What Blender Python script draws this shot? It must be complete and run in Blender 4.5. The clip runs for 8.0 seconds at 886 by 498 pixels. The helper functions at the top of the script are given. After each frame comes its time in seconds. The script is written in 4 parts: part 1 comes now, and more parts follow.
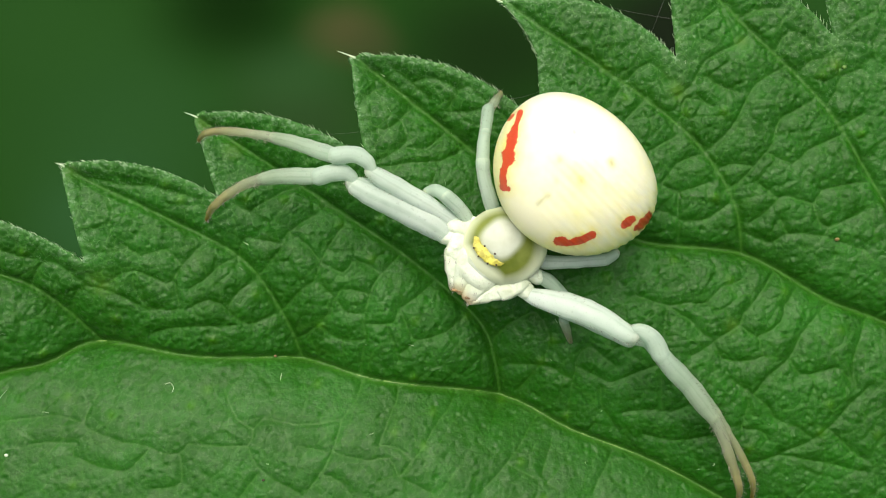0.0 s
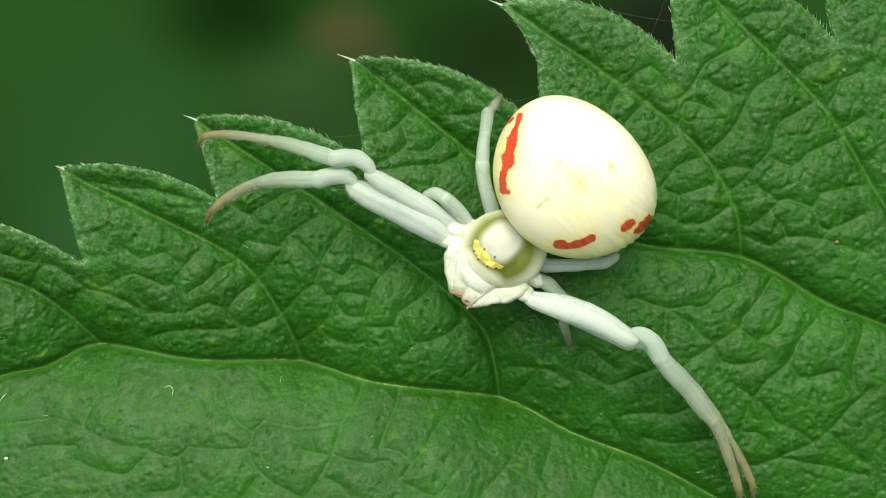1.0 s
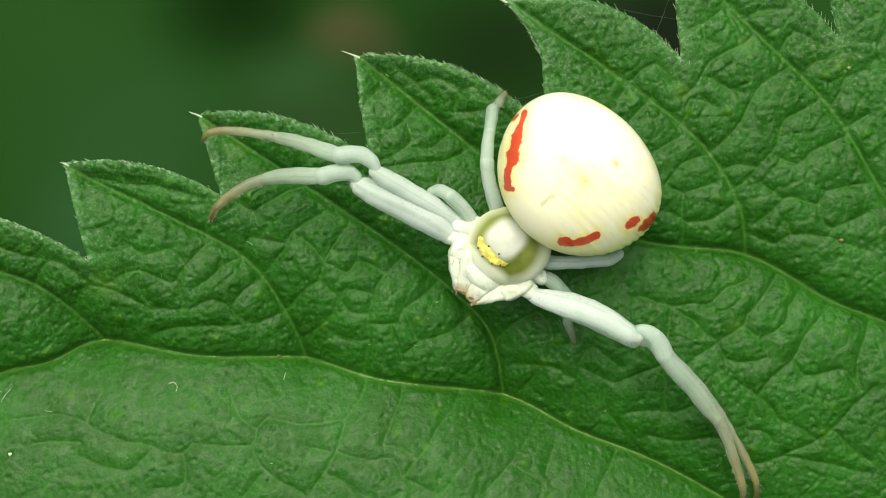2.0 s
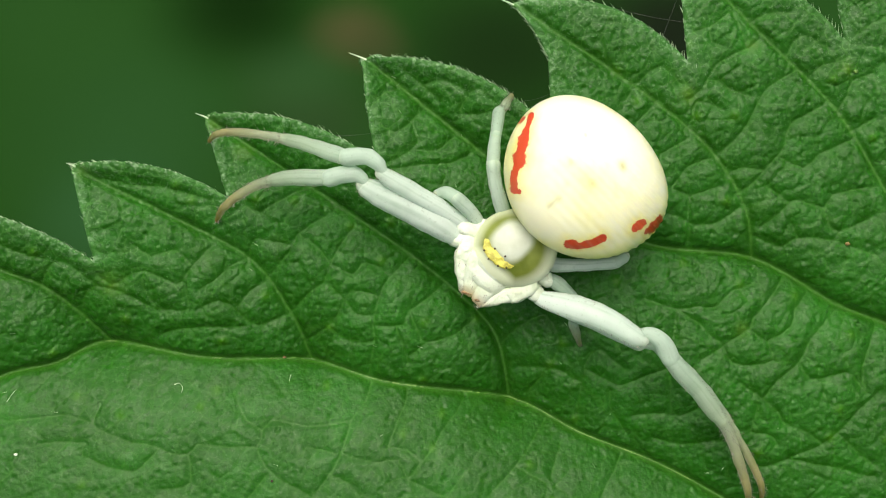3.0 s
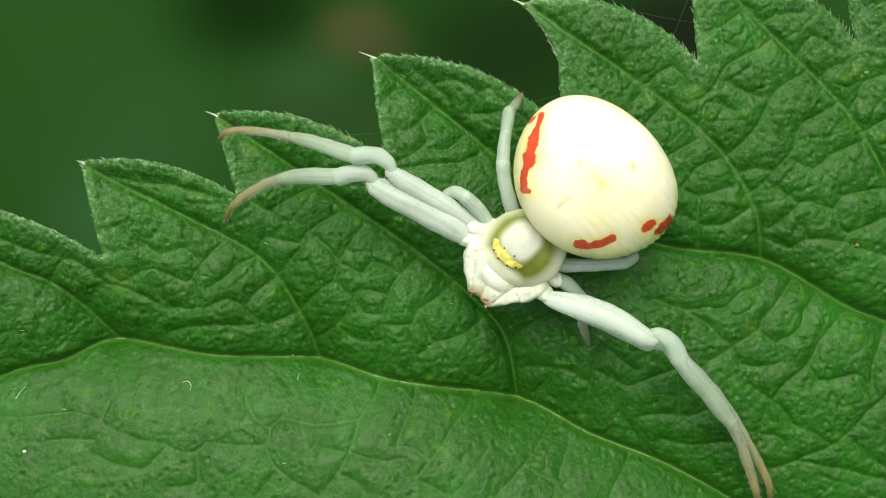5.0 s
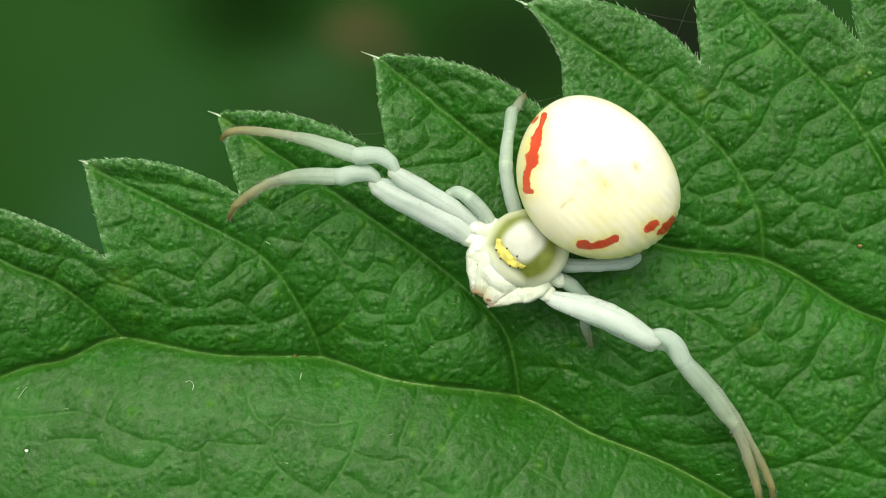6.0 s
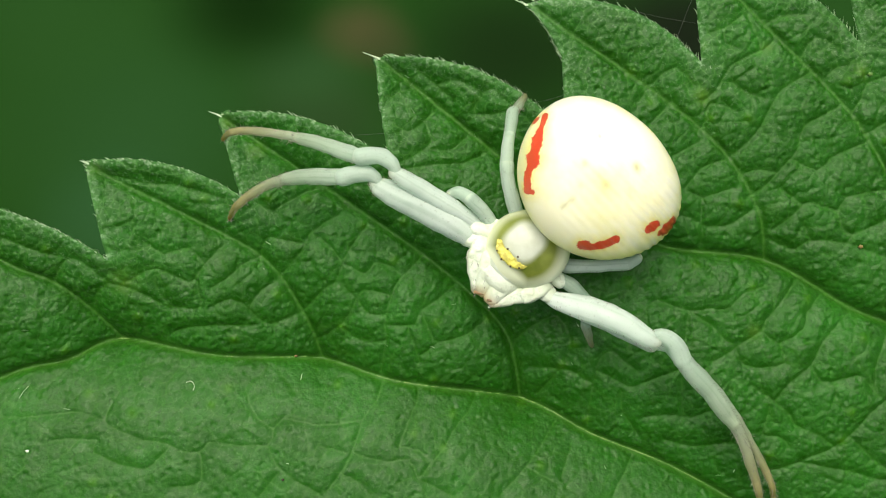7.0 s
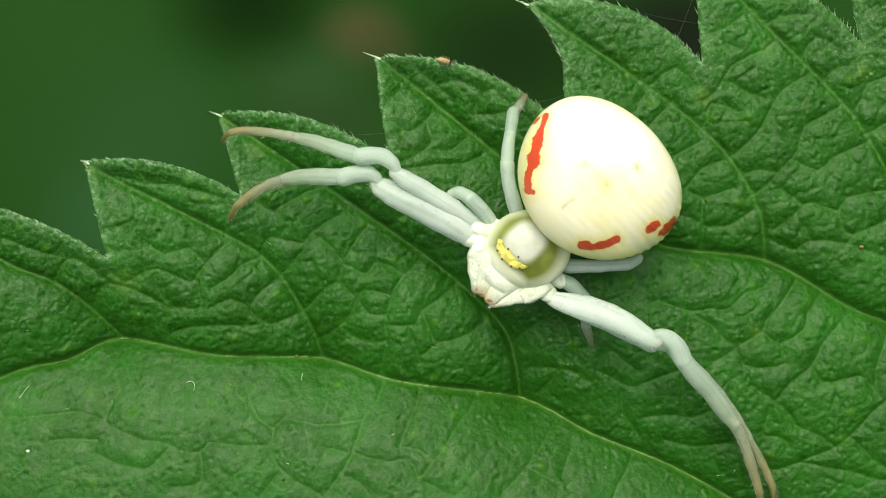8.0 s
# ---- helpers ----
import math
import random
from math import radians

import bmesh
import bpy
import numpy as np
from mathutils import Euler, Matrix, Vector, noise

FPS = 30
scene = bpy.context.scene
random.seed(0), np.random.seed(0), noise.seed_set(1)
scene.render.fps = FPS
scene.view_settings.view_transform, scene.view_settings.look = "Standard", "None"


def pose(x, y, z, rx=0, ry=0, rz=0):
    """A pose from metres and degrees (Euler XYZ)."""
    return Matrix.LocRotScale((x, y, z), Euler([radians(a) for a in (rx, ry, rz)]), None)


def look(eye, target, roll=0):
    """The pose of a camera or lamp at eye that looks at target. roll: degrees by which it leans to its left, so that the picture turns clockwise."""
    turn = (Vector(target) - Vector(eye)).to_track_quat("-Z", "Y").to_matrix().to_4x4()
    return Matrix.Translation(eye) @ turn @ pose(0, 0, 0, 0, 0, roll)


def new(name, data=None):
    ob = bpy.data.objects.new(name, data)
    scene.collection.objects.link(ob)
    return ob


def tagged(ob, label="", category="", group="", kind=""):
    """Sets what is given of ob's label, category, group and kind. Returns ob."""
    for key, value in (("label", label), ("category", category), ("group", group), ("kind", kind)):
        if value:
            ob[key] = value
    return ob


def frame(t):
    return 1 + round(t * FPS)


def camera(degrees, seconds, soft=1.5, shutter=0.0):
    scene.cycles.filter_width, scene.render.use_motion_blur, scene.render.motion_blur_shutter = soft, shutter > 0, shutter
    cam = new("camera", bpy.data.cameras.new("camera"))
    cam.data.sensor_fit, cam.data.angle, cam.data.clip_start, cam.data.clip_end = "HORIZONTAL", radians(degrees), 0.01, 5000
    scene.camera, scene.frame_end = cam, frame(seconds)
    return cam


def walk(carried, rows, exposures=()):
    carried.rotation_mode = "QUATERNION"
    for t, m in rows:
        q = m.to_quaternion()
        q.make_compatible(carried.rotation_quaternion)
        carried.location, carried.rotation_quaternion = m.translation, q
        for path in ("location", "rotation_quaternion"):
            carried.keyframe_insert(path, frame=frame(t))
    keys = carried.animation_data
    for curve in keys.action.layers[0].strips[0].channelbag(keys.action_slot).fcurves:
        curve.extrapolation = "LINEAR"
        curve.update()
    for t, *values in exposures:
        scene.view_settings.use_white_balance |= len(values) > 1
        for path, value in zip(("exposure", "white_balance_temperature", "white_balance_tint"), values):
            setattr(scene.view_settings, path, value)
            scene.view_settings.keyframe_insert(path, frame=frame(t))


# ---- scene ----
# A white crab spider on a nettle leaf. Everything on the leaf is laid out in millimetres in the leaf's own frame:
# x across, y up the blade, z off its face; BASE carries that frame into the world.
MM = 0.001
DIST = 48.08 * MM
BASE = pose(0, 0, 0.25, 35, 0, 0)


def eye_row(t, ax, ay):
    """The camera over the leaf: it slides half of the way and turns for the rest. ax, ay: where it points on the leaf, in mm."""
    eye = BASE @ Vector((ax * MM * 0.5, ay * MM * 0.5, DIST))
    return t, look(eye, BASE @ Vector((ax * MM, ay * MM, 0)))


cam = camera(40.0, 8.0, soft=1.15)
PATH = [
    (0.0, 0.88, -0.09), (0.1, 0.83, -0.08), (0.2, 1.21, -0.28), (0.3, 1.12, -0.15), (0.4, 0.92, 0.01), (0.5, 0.98, -0.20),
    (0.6, 1.09, -0.15), (0.7, 0.89, 0.06), (0.8, 0.74, 0.03), (0.9, 0.83, -0.01), (1.0, 0.89, 0.03), (1.1, 0.80, -0.01),
    (1.2, 0.80, -0.12), (1.3, 0.83, -0.12), (1.4, 0.94, -0.10), (1.5, 0.94, -0.10), (1.6, 0.85, -0.10), (1.7, 0.80, -0.10),
    (3.0, 0.49, 0.00), (3.5, 0.40, -0.03), (4.0, 0.29, -0.04), (4.5, 0.20, -0.03), (6.0, 0.03, -0.02), (6.5, 0.00, 0.00),
    (7.0, 0.00, 0.00), (7.5, 0.00, 0.00), (8.0, -0.02, 0.00),
]
walk(cam, [eye_row(*r) for r in PATH], exposures=((0.0, 0.36, 6800, 4), (8.0, 0.36, 6800, 4)))

# ---- light: a bright overcast sky, brightest overhead ----
world = bpy.data.worlds.new("world")
scene.world = world
world.use_nodes = True
wn = world.node_tree
sky = wn.nodes.new("ShaderNodeTexSky")
sky.sky_type = "NISHITA"
sky.sun_disc = False
SUN_EL, SUN_AZ = radians(83), radians(-112)
sky.sun_elevation, sky.sun_rotation = SUN_EL, SUN_AZ
sky.air_density, sky.dust_density, sky.ozone_density = 0.3, 7.0, 0.0
wn.links.new(sky.outputs[0], wn.nodes["Background"].inputs[0])
wn.nodes["Background"].inputs[1].default_value = 0.2
sun = new("sun", bpy.data.lights.new("sun", "SUN"))
sun.data.energy, sun.data.angle, sun.data.color = 1.6, radians(85), (1.0, 0.985, 0.96)
away = Vector((math.sin(SUN_AZ) * math.cos(SUN_EL), math.cos(SUN_AZ) * math.cos(SUN_EL), math.sin(SUN_EL)))
sun.matrix_world = look(away, (0, 0, 0))

# ---- materials ----


class Nodes:
    """A node material with a Principled shader, and short calls to add to it."""

    def __init__(self, name, **values):
        self.mat = bpy.data.materials.new(name)
        self.mat.use_nodes = True
        self.tree = self.mat.node_tree
        self.shader = self.tree.nodes["Principled BSDF"]
        for key, value in values.items():
            self.shader.inputs[key.replace("_", " ")].default_value = value
        self.coord = self.tree.nodes.new("ShaderNodeTexCoord").outputs["Object"]

    def add(self, kind, **props):
        node = self.tree.nodes.new(kind)
        for key, value in props.items():
            if key == "operation":
                node.operation = value
            elif key == "feature":
                node.feature = value
            elif key == "attribute_name":
                node.attribute_name = value
            elif key == "data_type":
                node.data_type = value
        return node

    def link(self, a, b):
        self.tree.links.new(a, b)

    def noise(self, scale, detail=3, rough=0.6):
        n = self.add("ShaderNodeTexNoise")
        n.inputs["Scale"].default_value, n.inputs["Detail"].default_value, n.inputs["Roughness"].default_value = scale, detail, rough
        self.link(self.coord, n.inputs["Vector"])
        return n.outputs["Fac"]

    def cells(self, scale, feature="F1"):
        n = self.add("ShaderNodeTexVoronoi", feature=feature)
        n.inputs["Scale"].default_value = scale
        self.link(self.coord, n.inputs["Vector"])
        return n.outputs["Distance"]

    def attr(self, name):
        return self.add("ShaderNodeAttribute", attribute_name=name).outputs["Fac"]

    def span(self, value, a, b, lo=0.0, hi=1.0):
        n = self.add("ShaderNodeMapRange")
        for i, v in enumerate((a, b, lo, hi)):
            n.inputs[i + 1].default_value = v
        self.link(value, n.inputs[0])
        return n.outputs[0]

    def math(self, op, a, b):
        n = self.add("ShaderNodeMath", operation=op)
        for i, v in enumerate((a, b)):
            if isinstance(v, (int, float)):
                n.inputs[i].default_value = v
            else:
                self.link(v, n.inputs[i])
        return n.outputs[0]

    def mix(self, fac, a, b):
        n = self.add("ShaderNodeMix", data_type="RGBA")
        for i, v in ((0, fac), (6, a), (7, b)):
            if isinstance(v, (int, float)):
                n.inputs[i].default_value = v
            elif isinstance(v, tuple):
                n.inputs[i].default_value = (*v, 1)
            else:
                self.link(v, n.inputs[i])
        return n.outputs[2]

    def colour(self, c):
        self.link(c, self.shader.inputs["Base Color"])

    def rough(self, r):
        self.link(r, self.shader.inputs["Roughness"])

    def bump(self, height, distance, strength=1.0):
        n = self.add("ShaderNodeBump")
        n.inputs["Distance"].default_value = distance
        if isinstance(strength, float):
            n.inputs["Strength"].default_value = strength
        else:
            self.link(strength, n.inputs["Strength"])
        self.link(height, n.inputs["Height"])
        if self.shader.inputs["Normal"].is_linked:
            self.link(self.shader.inputs["Normal"].links[0].from_socket, n.inputs["Normal"])
        self.link(n.outputs[0], self.shader.inputs["Normal"])


def see_through(m, colour, share, clear=None):
    """Let light through the skin: a share of translucent scatter, and of plain transparency."""
    out = m.shader.outputs[0]
    glow = m.add("ShaderNodeBsdfTranslucent")
    m.link(colour, glow.inputs[0])
    both = m.add("ShaderNodeMixShader")
    both.inputs[0].default_value = share
    m.link(out, both.inputs[1])
    m.link(glow.outputs[0], both.inputs[2])
    out = both.outputs[0]
    if clear is not None:
        open_part = m.add("ShaderNodeBsdfTransparent")
        open_part.inputs[0].default_value = (0.85, 0.95, 0.85, 1)
        last = m.add("ShaderNodeMixShader")
        m.link(clear, last.inputs[0])
        m.link(out, last.inputs[1])
        m.link(open_part.outputs[0], last.inputs[2])
        out = last.outputs[0]
    m.link(out, m.tree.nodes["Material Output"].inputs["Surface"])


def leaf_material():
    m = Nodes("leaf_green")
    big = m.span(m.noise(180, 3), 0.35, 0.65)
    fine = m.span(m.noise(2000, 3), 0.35, 0.65)
    c = m.mix(big, (0.0085, 0.068, 0.0020), (0.0135, 0.098, 0.0055))
    c = m.mix(m.math("MULTIPLY", fine, 0.3), c, (0.007, 0.046, 0.002))
    c = m.mix(m.span(m.noise(6200, 2, 0.7), 0.56, 0.7, 0.0, 0.5), c, (0.004, 0.030, 0.001))
    # each facet's shading, as if from its tilt, put into the colour
    c = m.mix(m.span(m.attr("cell"), 0.2, 0.8, 0.0, 0.55), c, (0.007, 0.052, 0.001))
    c = m.mix(m.math("MULTIPLY", m.attr("vein"), 0.4), c, (0.06, 0.17, 0.020))
    # the finest net of veins, clearest towards the margin
    lines = m.span(m.cells(2300, "DISTANCE_TO_EDGE"), 0.02, 0.075, 1.0, 0.0)
    c = m.mix(m.math("MULTIPLY", lines, m.attr("net")), c, (0.085, 0.22, 0.05))
    c = m.mix(m.math("MULTIPLY", m.attr("sting"), 0.5), c, (0.04, 0.14, 0.004))
    # the margin's bright edge and its white glints, painted into the colour
    c = m.mix(m.math("MULTIPLY", m.attr("rim"), 0.3), c, (0.10, 0.25, 0.08))
    glint_flecks = m.math("MULTIPLY", m.attr("rim"), m.span(m.noise(5200, 3), 0.54, 0.6))
    c = m.mix(m.math("MULTIPLY", glint_flecks, 0.38), c, (0.32, 0.46, 0.30))
    # sparser painted glints over the rest of the blade
    glint_dots = m.math("MULTIPLY", m.span(m.attr("net"), 0.07, 0.24, 0.07, 0.3), m.span(m.noise(7500, 2), 0.6, 0.66))
    c = m.mix(m.math("MULTIPLY", glint_dots, 0.5), c, (0.34, 0.48, 0.32))
    c = m.mix(m.math("MULTIPLY", m.attr("stain"), m.span(m.noise(2600, 3), 0.3, 0.7, 0.15, 0.6)), c, (0.06, 0.135, 0.012))
    m.colour(c)
    m.link(m.span(m.noise(2500, 2), 0.4, 0.62, 0.12, 0.2), m.shader.inputs["Specular IOR Level"])
    m.rough(m.span(m.noise(1500, 2), 0.35, 0.65, 0.36, 0.48))
    m.bump(m.span(m.cells(4600), 0.0, 0.95, 1.0, 0.0), 0.00006, m.math("MULTIPLY", m.attr("coarse"), 0.7))
    m.bump(lines, 0.00002, -0.5)
    m.bump(m.noise(11000, 2, 0.6), 0.00004, 0.4)
    return m.mat


def vein_material():
    m = Nodes("vein_yellow_green", Roughness=0.5)
    m.colour(m.mix(m.span(m.noise(700, 3), 0.35, 0.65), (0.035, 0.12, 0.012), (0.15, 0.26, 0.05)))
    return m.mat


def hair_material():
    m = Nodes("leaf_hair", Roughness=0.35)
    m.colour(m.mix(m.noise(900), (0.36, 0.50, 0.31), (0.54, 0.66, 0.45)))
    return m.mat


def skin_material(name, a, b, sub=0.35, rough=0.4, bump=0.6, grain=900):
    m = Nodes(name, Roughness=rough, Subsurface_Weight=sub, Subsurface_Scale=0.0012)
    m.shader.inputs["Subsurface Radius"].default_value = (1.0, 0.9, 0.6)
    c = m.mix(m.span(m.noise(grain, 3), 0.38, 0.62), a, b)
    m.colour(c)
    m.bump(m.noise(2600, 4, 0.65), 0.00006, bump * 0.7)
    m.bump(m.noise(6000, 3), 0.00002, bump)
    return m.mat


def abdomen_material():
    m = Nodes("abdomen_cream", Roughness=0.33, Subsurface_Weight=1.0, Subsurface_Scale=0.007)
    m.shader.inputs["Subsurface Radius"].default_value = (1.0, 0.95, 0.7)
    c = m.mix(m.span(m.noise(330, 4, 0.55), 0.42, 0.62), (0.79, 0.80, 0.54), (0.74, 0.73, 0.34))
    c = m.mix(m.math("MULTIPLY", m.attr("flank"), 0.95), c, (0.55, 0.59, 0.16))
    c = m.mix(m.attr("pit"), c, (0.36, 0.36, 0.17))
    c = m.mix(m.math("MULTIPLY", m.attr("halo"), m.span(m.noise(1800, 3), 0.3, 0.7, 0.2, 0.85)), c, (0.70, 0.62, 0.16))
    wob = m.math("ADD", m.attr("red"), m.math("MULTIPLY", m.math("SUBTRACT", m.noise(2800, 4, 0.7), 0.5), 0.8))
    # red marks, with the shade low on the flank painted as darker red
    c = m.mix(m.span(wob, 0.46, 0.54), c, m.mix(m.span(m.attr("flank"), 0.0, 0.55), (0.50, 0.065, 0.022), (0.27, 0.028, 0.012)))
    m.colour(c)
    m.bump(m.noise(4500, 3), 0.000015, 0.5)
    return m.mat


def leg_material():
    m = Nodes("leg_translucent_white", Roughness=0.45, Specular_IOR_Level=0.3)
    c = m.mix(m.span(m.noise(600, 3), 0.35, 0.65), (0.49, 0.63, 0.51), (0.40, 0.55, 0.43))
    c = m.mix(m.attr("white"), c, (0.85, 0.94, 0.90))
    c = m.mix(m.math("MULTIPLY", m.attr("streak"), 0.8), c, (0.27, 0.42, 0.30))
    c = m.mix(m.math("MULTIPLY", m.attr("joint"), 0.4), c, (0.84, 0.86, 0.66))
    c = m.mix(m.attr("tip"), c, (0.33, 0.26, 0.045))
    c = m.mix(m.span(m.attr("tip"), 0.86, 1.0, 0.0, 0.6), c, (0.28, 0.14, 0.04))
    c = m.mix(m.span(m.noise(8200, 3, 0.6), 0.6, 0.7, 0.0, 0.25), c, (0.20, 0.25, 0.17))
    m.colour(c)
    m.bump(m.attr("streak"), 0.00003, 0.4)
    m.bump(m.noise(2400, 4, 0.65), 0.00005, 0.5)
    m.bump(m.noise(7000, 3), 0.00002, 0.5)
    see_through(m, c, 0.36, m.span(m.attr("white"), 0.0, 0.9, 0.4, 0.1))
    return m.mat


def carapace_material():
    m = Nodes("carapace_olive", Roughness=0.3)
    c = m.mix(m.span(m.noise(900, 3), 0.35, 0.65), (0.135, 0.18, 0.022), (0.22, 0.27, 0.05))
    c = m.mix(m.attr("pale"), c, (0.80, 0.87, 0.62))
    c = m.mix(m.math("MULTIPLY", m.attr("white"), m.span(m.noise(1500, 3), 0.3, 0.65, 0.78, 1.0)), c, (0.56, 0.62, 0.52))
    m.colour(c)
    m.bump(m.noise(5000, 3), 0.00001, 0.5)
    see_through(m, c, 0.25)
    return m.mat


def face_material():
    m = Nodes("face_white", Roughness=0.5)
    c = m.mix(m.span(m.noise(1100, 4), 0.38, 0.62), (0.70, 0.79, 0.66), (0.60, 0.69, 0.50))
    c = m.mix(m.span(m.noise(5200, 3, 0.7), 0.6, 0.7, 0.0, 0.45), c, (0.36, 0.36, 0.24))
    c = m.mix(m.attr("tan"), c, (0.42, 0.26, 0.09))
    m.colour(c)
    m.bump(m.noise(2600, 4, 0.65), 0.00008, 0.8)
    m.bump(m.noise(7000, 3), 0.00003, 0.8)
    see_through(m, c, 0.2)
    return m.mat


LEAF, VEIN, HAIR = leaf_material(), vein_material(), hair_material()
LEG, ABDOMEN = leg_material(), abdomen_material()
CARAPACE = carapace_material()
FACE = face_material()
YELLOW = skin_material("eye_band_yellow", (0.60, 0.57, 0.09), (0.36, 0.33, 0.05), 0.2, 0.5, 1.4, 4200)
DARK = skin_material("eye_dark", (0.03, 0.02, 0.012), (0.05, 0.03, 0.02), 0.0, 0.15)
BROWN = skin_material("fang_brown", (0.22, 0.14, 0.06), (0.12, 0.075, 0.03), 0.0)
BRISTLE = skin_material("bristle_grey", (0.10, 0.10, 0.08), (0.17, 0.16, 0.12), 0.0)
OCHRE = skin_material("grain_ochre", (0.17, 0.13, 0.035), (0.11, 0.075, 0.02), 0.0)
MITE = skin_material("insect_orange_brown", (0.36, 0.27, 0.10), (0.20, 0.14, 0.05), 0.1, 0.6, 1.0, 4000)
SILK = skin_material("silk_grey", (0.06, 0.06, 0.06), (0.03, 0.03, 0.03), 0.0)

# ---- mesh helpers ----


def mesh_object(name, verts, faces, mat, parent=None, label="", smooth=True, attrs=None):
    """One mesh object from vertices in mm in the leaf's frame."""
    me = bpy.data.meshes.new(name)
    me.from_pydata([tuple(c * MM for c in v) for v in verts], [], faces)
    me.materials.append(mat)
    if smooth:
        me.polygons.foreach_set("use_smooth", [True] * len(me.polygons))
    for key, values in (attrs or {}).items():
        me.attributes.new(key, "FLOAT", "POINT").data.foreach_set("value", np.asarray(values, dtype=np.float32))
    me.update()
    ob = new(name, me)
    ob.parent = parent
    if label:
        tagged(ob, label)
    return ob


def curve_points(points, steps):
    """A smooth line (Catmull-Rom) through a few points, with any number of columns."""
    p = np.asarray(points, dtype=float)
    q = np.vstack([2 * p[0] - p[1], p, 2 * p[-1] - p[-2]])
    out = []
    for i in range(1, len(q) - 2):
        t = np.linspace(0, 1, steps, endpoint=False)[:, None]
        a, b, c, d = q[i - 1], q[i], q[i + 1], q[i + 2]
        out.append(0.5 * (2 * b + (c - a) * t + (2 * a - 5 * b + 4 * c - d) * t**2 + (3 * b - a - 3 * c + d) * t**3))
    return np.vstack([*out, p[-1:]])


def tube(points, sides=14, steps=6, closed=True, flat=1.0):
    """A tube along points (x, y, z, radius), with rounded ends. Returns vertices, faces and how far along each vertex is."""
    c = curve_points(points, steps)
    line, rad = c[:, :3], np.maximum(c[:, 3], 0.004)
    if closed:
        d0, d1 = line[0] - line[1], line[-1] - line[-2]
        d0, d1 = d0 / np.linalg.norm(d0), d1 / np.linalg.norm(d1)
        caps0 = [(line[0] + d0 * rad[0] * math.sin(a), rad[0] * math.cos(a)) for a in (1.5, 1.15, 0.75, 0.35)]
        caps1 = [(line[-1] + d1 * rad[-1] * math.sin(a), rad[-1] * math.cos(a)) for a in (0.35, 0.75, 1.15, 1.5)]
        line = np.vstack([[p for p, _ in caps0], line, [p for p, _ in caps1]])
        rad = np.concatenate([[r for _, r in caps0], rad, [r for _, r in caps1]])
    tang = np.gradient(line, axis=0)
    tang /= np.linalg.norm(tang, axis=1)[:, None]
    verts, faces, along = [], [], []
    length = np.concatenate([[0], np.cumsum(np.linalg.norm(np.diff(line, axis=0), axis=1))])
    for i, (p, t, r) in enumerate(zip(line, tang, rad)):
        side = np.cross(t, (0.05, 0.02, 1.0))
        side /= np.linalg.norm(side)
        up = np.cross(side, t)
        for k in range(sides):
            a = 2 * math.pi * k / sides
            verts.append(p + r * (math.cos(a) * side + flat * math.sin(a) * up))
            along.append(length[i] / length[-1])
        if i:
            for k in range(sides):
                j, n = (i - 1) * sides, (k + 1) % sides
                faces.append((j + k, j + n, j + sides + n, j + sides + k))
    faces.append(tuple(range(sides))[::-1])
    faces.append(tuple(range(len(verts) - sides, len(verts))))
    return verts, faces, along


def joined(pieces):
    """Several (vertices, faces) as one."""
    verts, faces = [], []
    for v, f in pieces:
        n = len(verts)
        verts += list(v)
        faces += [tuple(i + n for i in one) for one in f]
    return verts, faces


def spike(foot, tip, radius):
    """A thin three-sided hair."""
    foot, tip = np.asarray(foot, float), np.asarray(tip, float)
    d = (tip - foot) / np.linalg.norm(tip - foot)
    a = np.cross(d, (0.31, 0.2, 0.93))
    a /= np.linalg.norm(a)
    b = np.cross(d, a)
    ring = [foot + radius * (math.cos(k) * a + math.sin(k) * b) for k in (0, 2.1, 4.2)]
    return ring + [tip], [(0, 1, 3), (1, 2, 3), (2, 0, 3)]


def ball(centre, radii, turn=None, rings=20, sides=28):
    """An ellipsoid; turn: a 3 x 3 array whose columns are its axes."""
    verts, faces = [], []
    turn = np.eye(3) if turn is None else turn
    for i in range(rings + 1):
        a = math.pi * min(max(i / rings, 0.01), 0.99)
        for k in range(sides):
            b = 2 * math.pi * k / sides
            v = np.array((math.sin(a) * math.cos(b), math.sin(a) * math.sin(b), math.cos(a))) * radii
            verts.append(turn @ v + np.asarray(centre))
        if i:
            for k in range(sides):
                j, n = (i - 1) * sides, (k + 1) % sides
                faces.append((j + k, j + sides + k, j + sides + n, j + n))
    faces += [tuple(range(sides)), tuple(range(len(verts) - sides, len(verts)))[::-1]]
    return verts, faces


# ---- the ground far below, soft with undergrowth ----


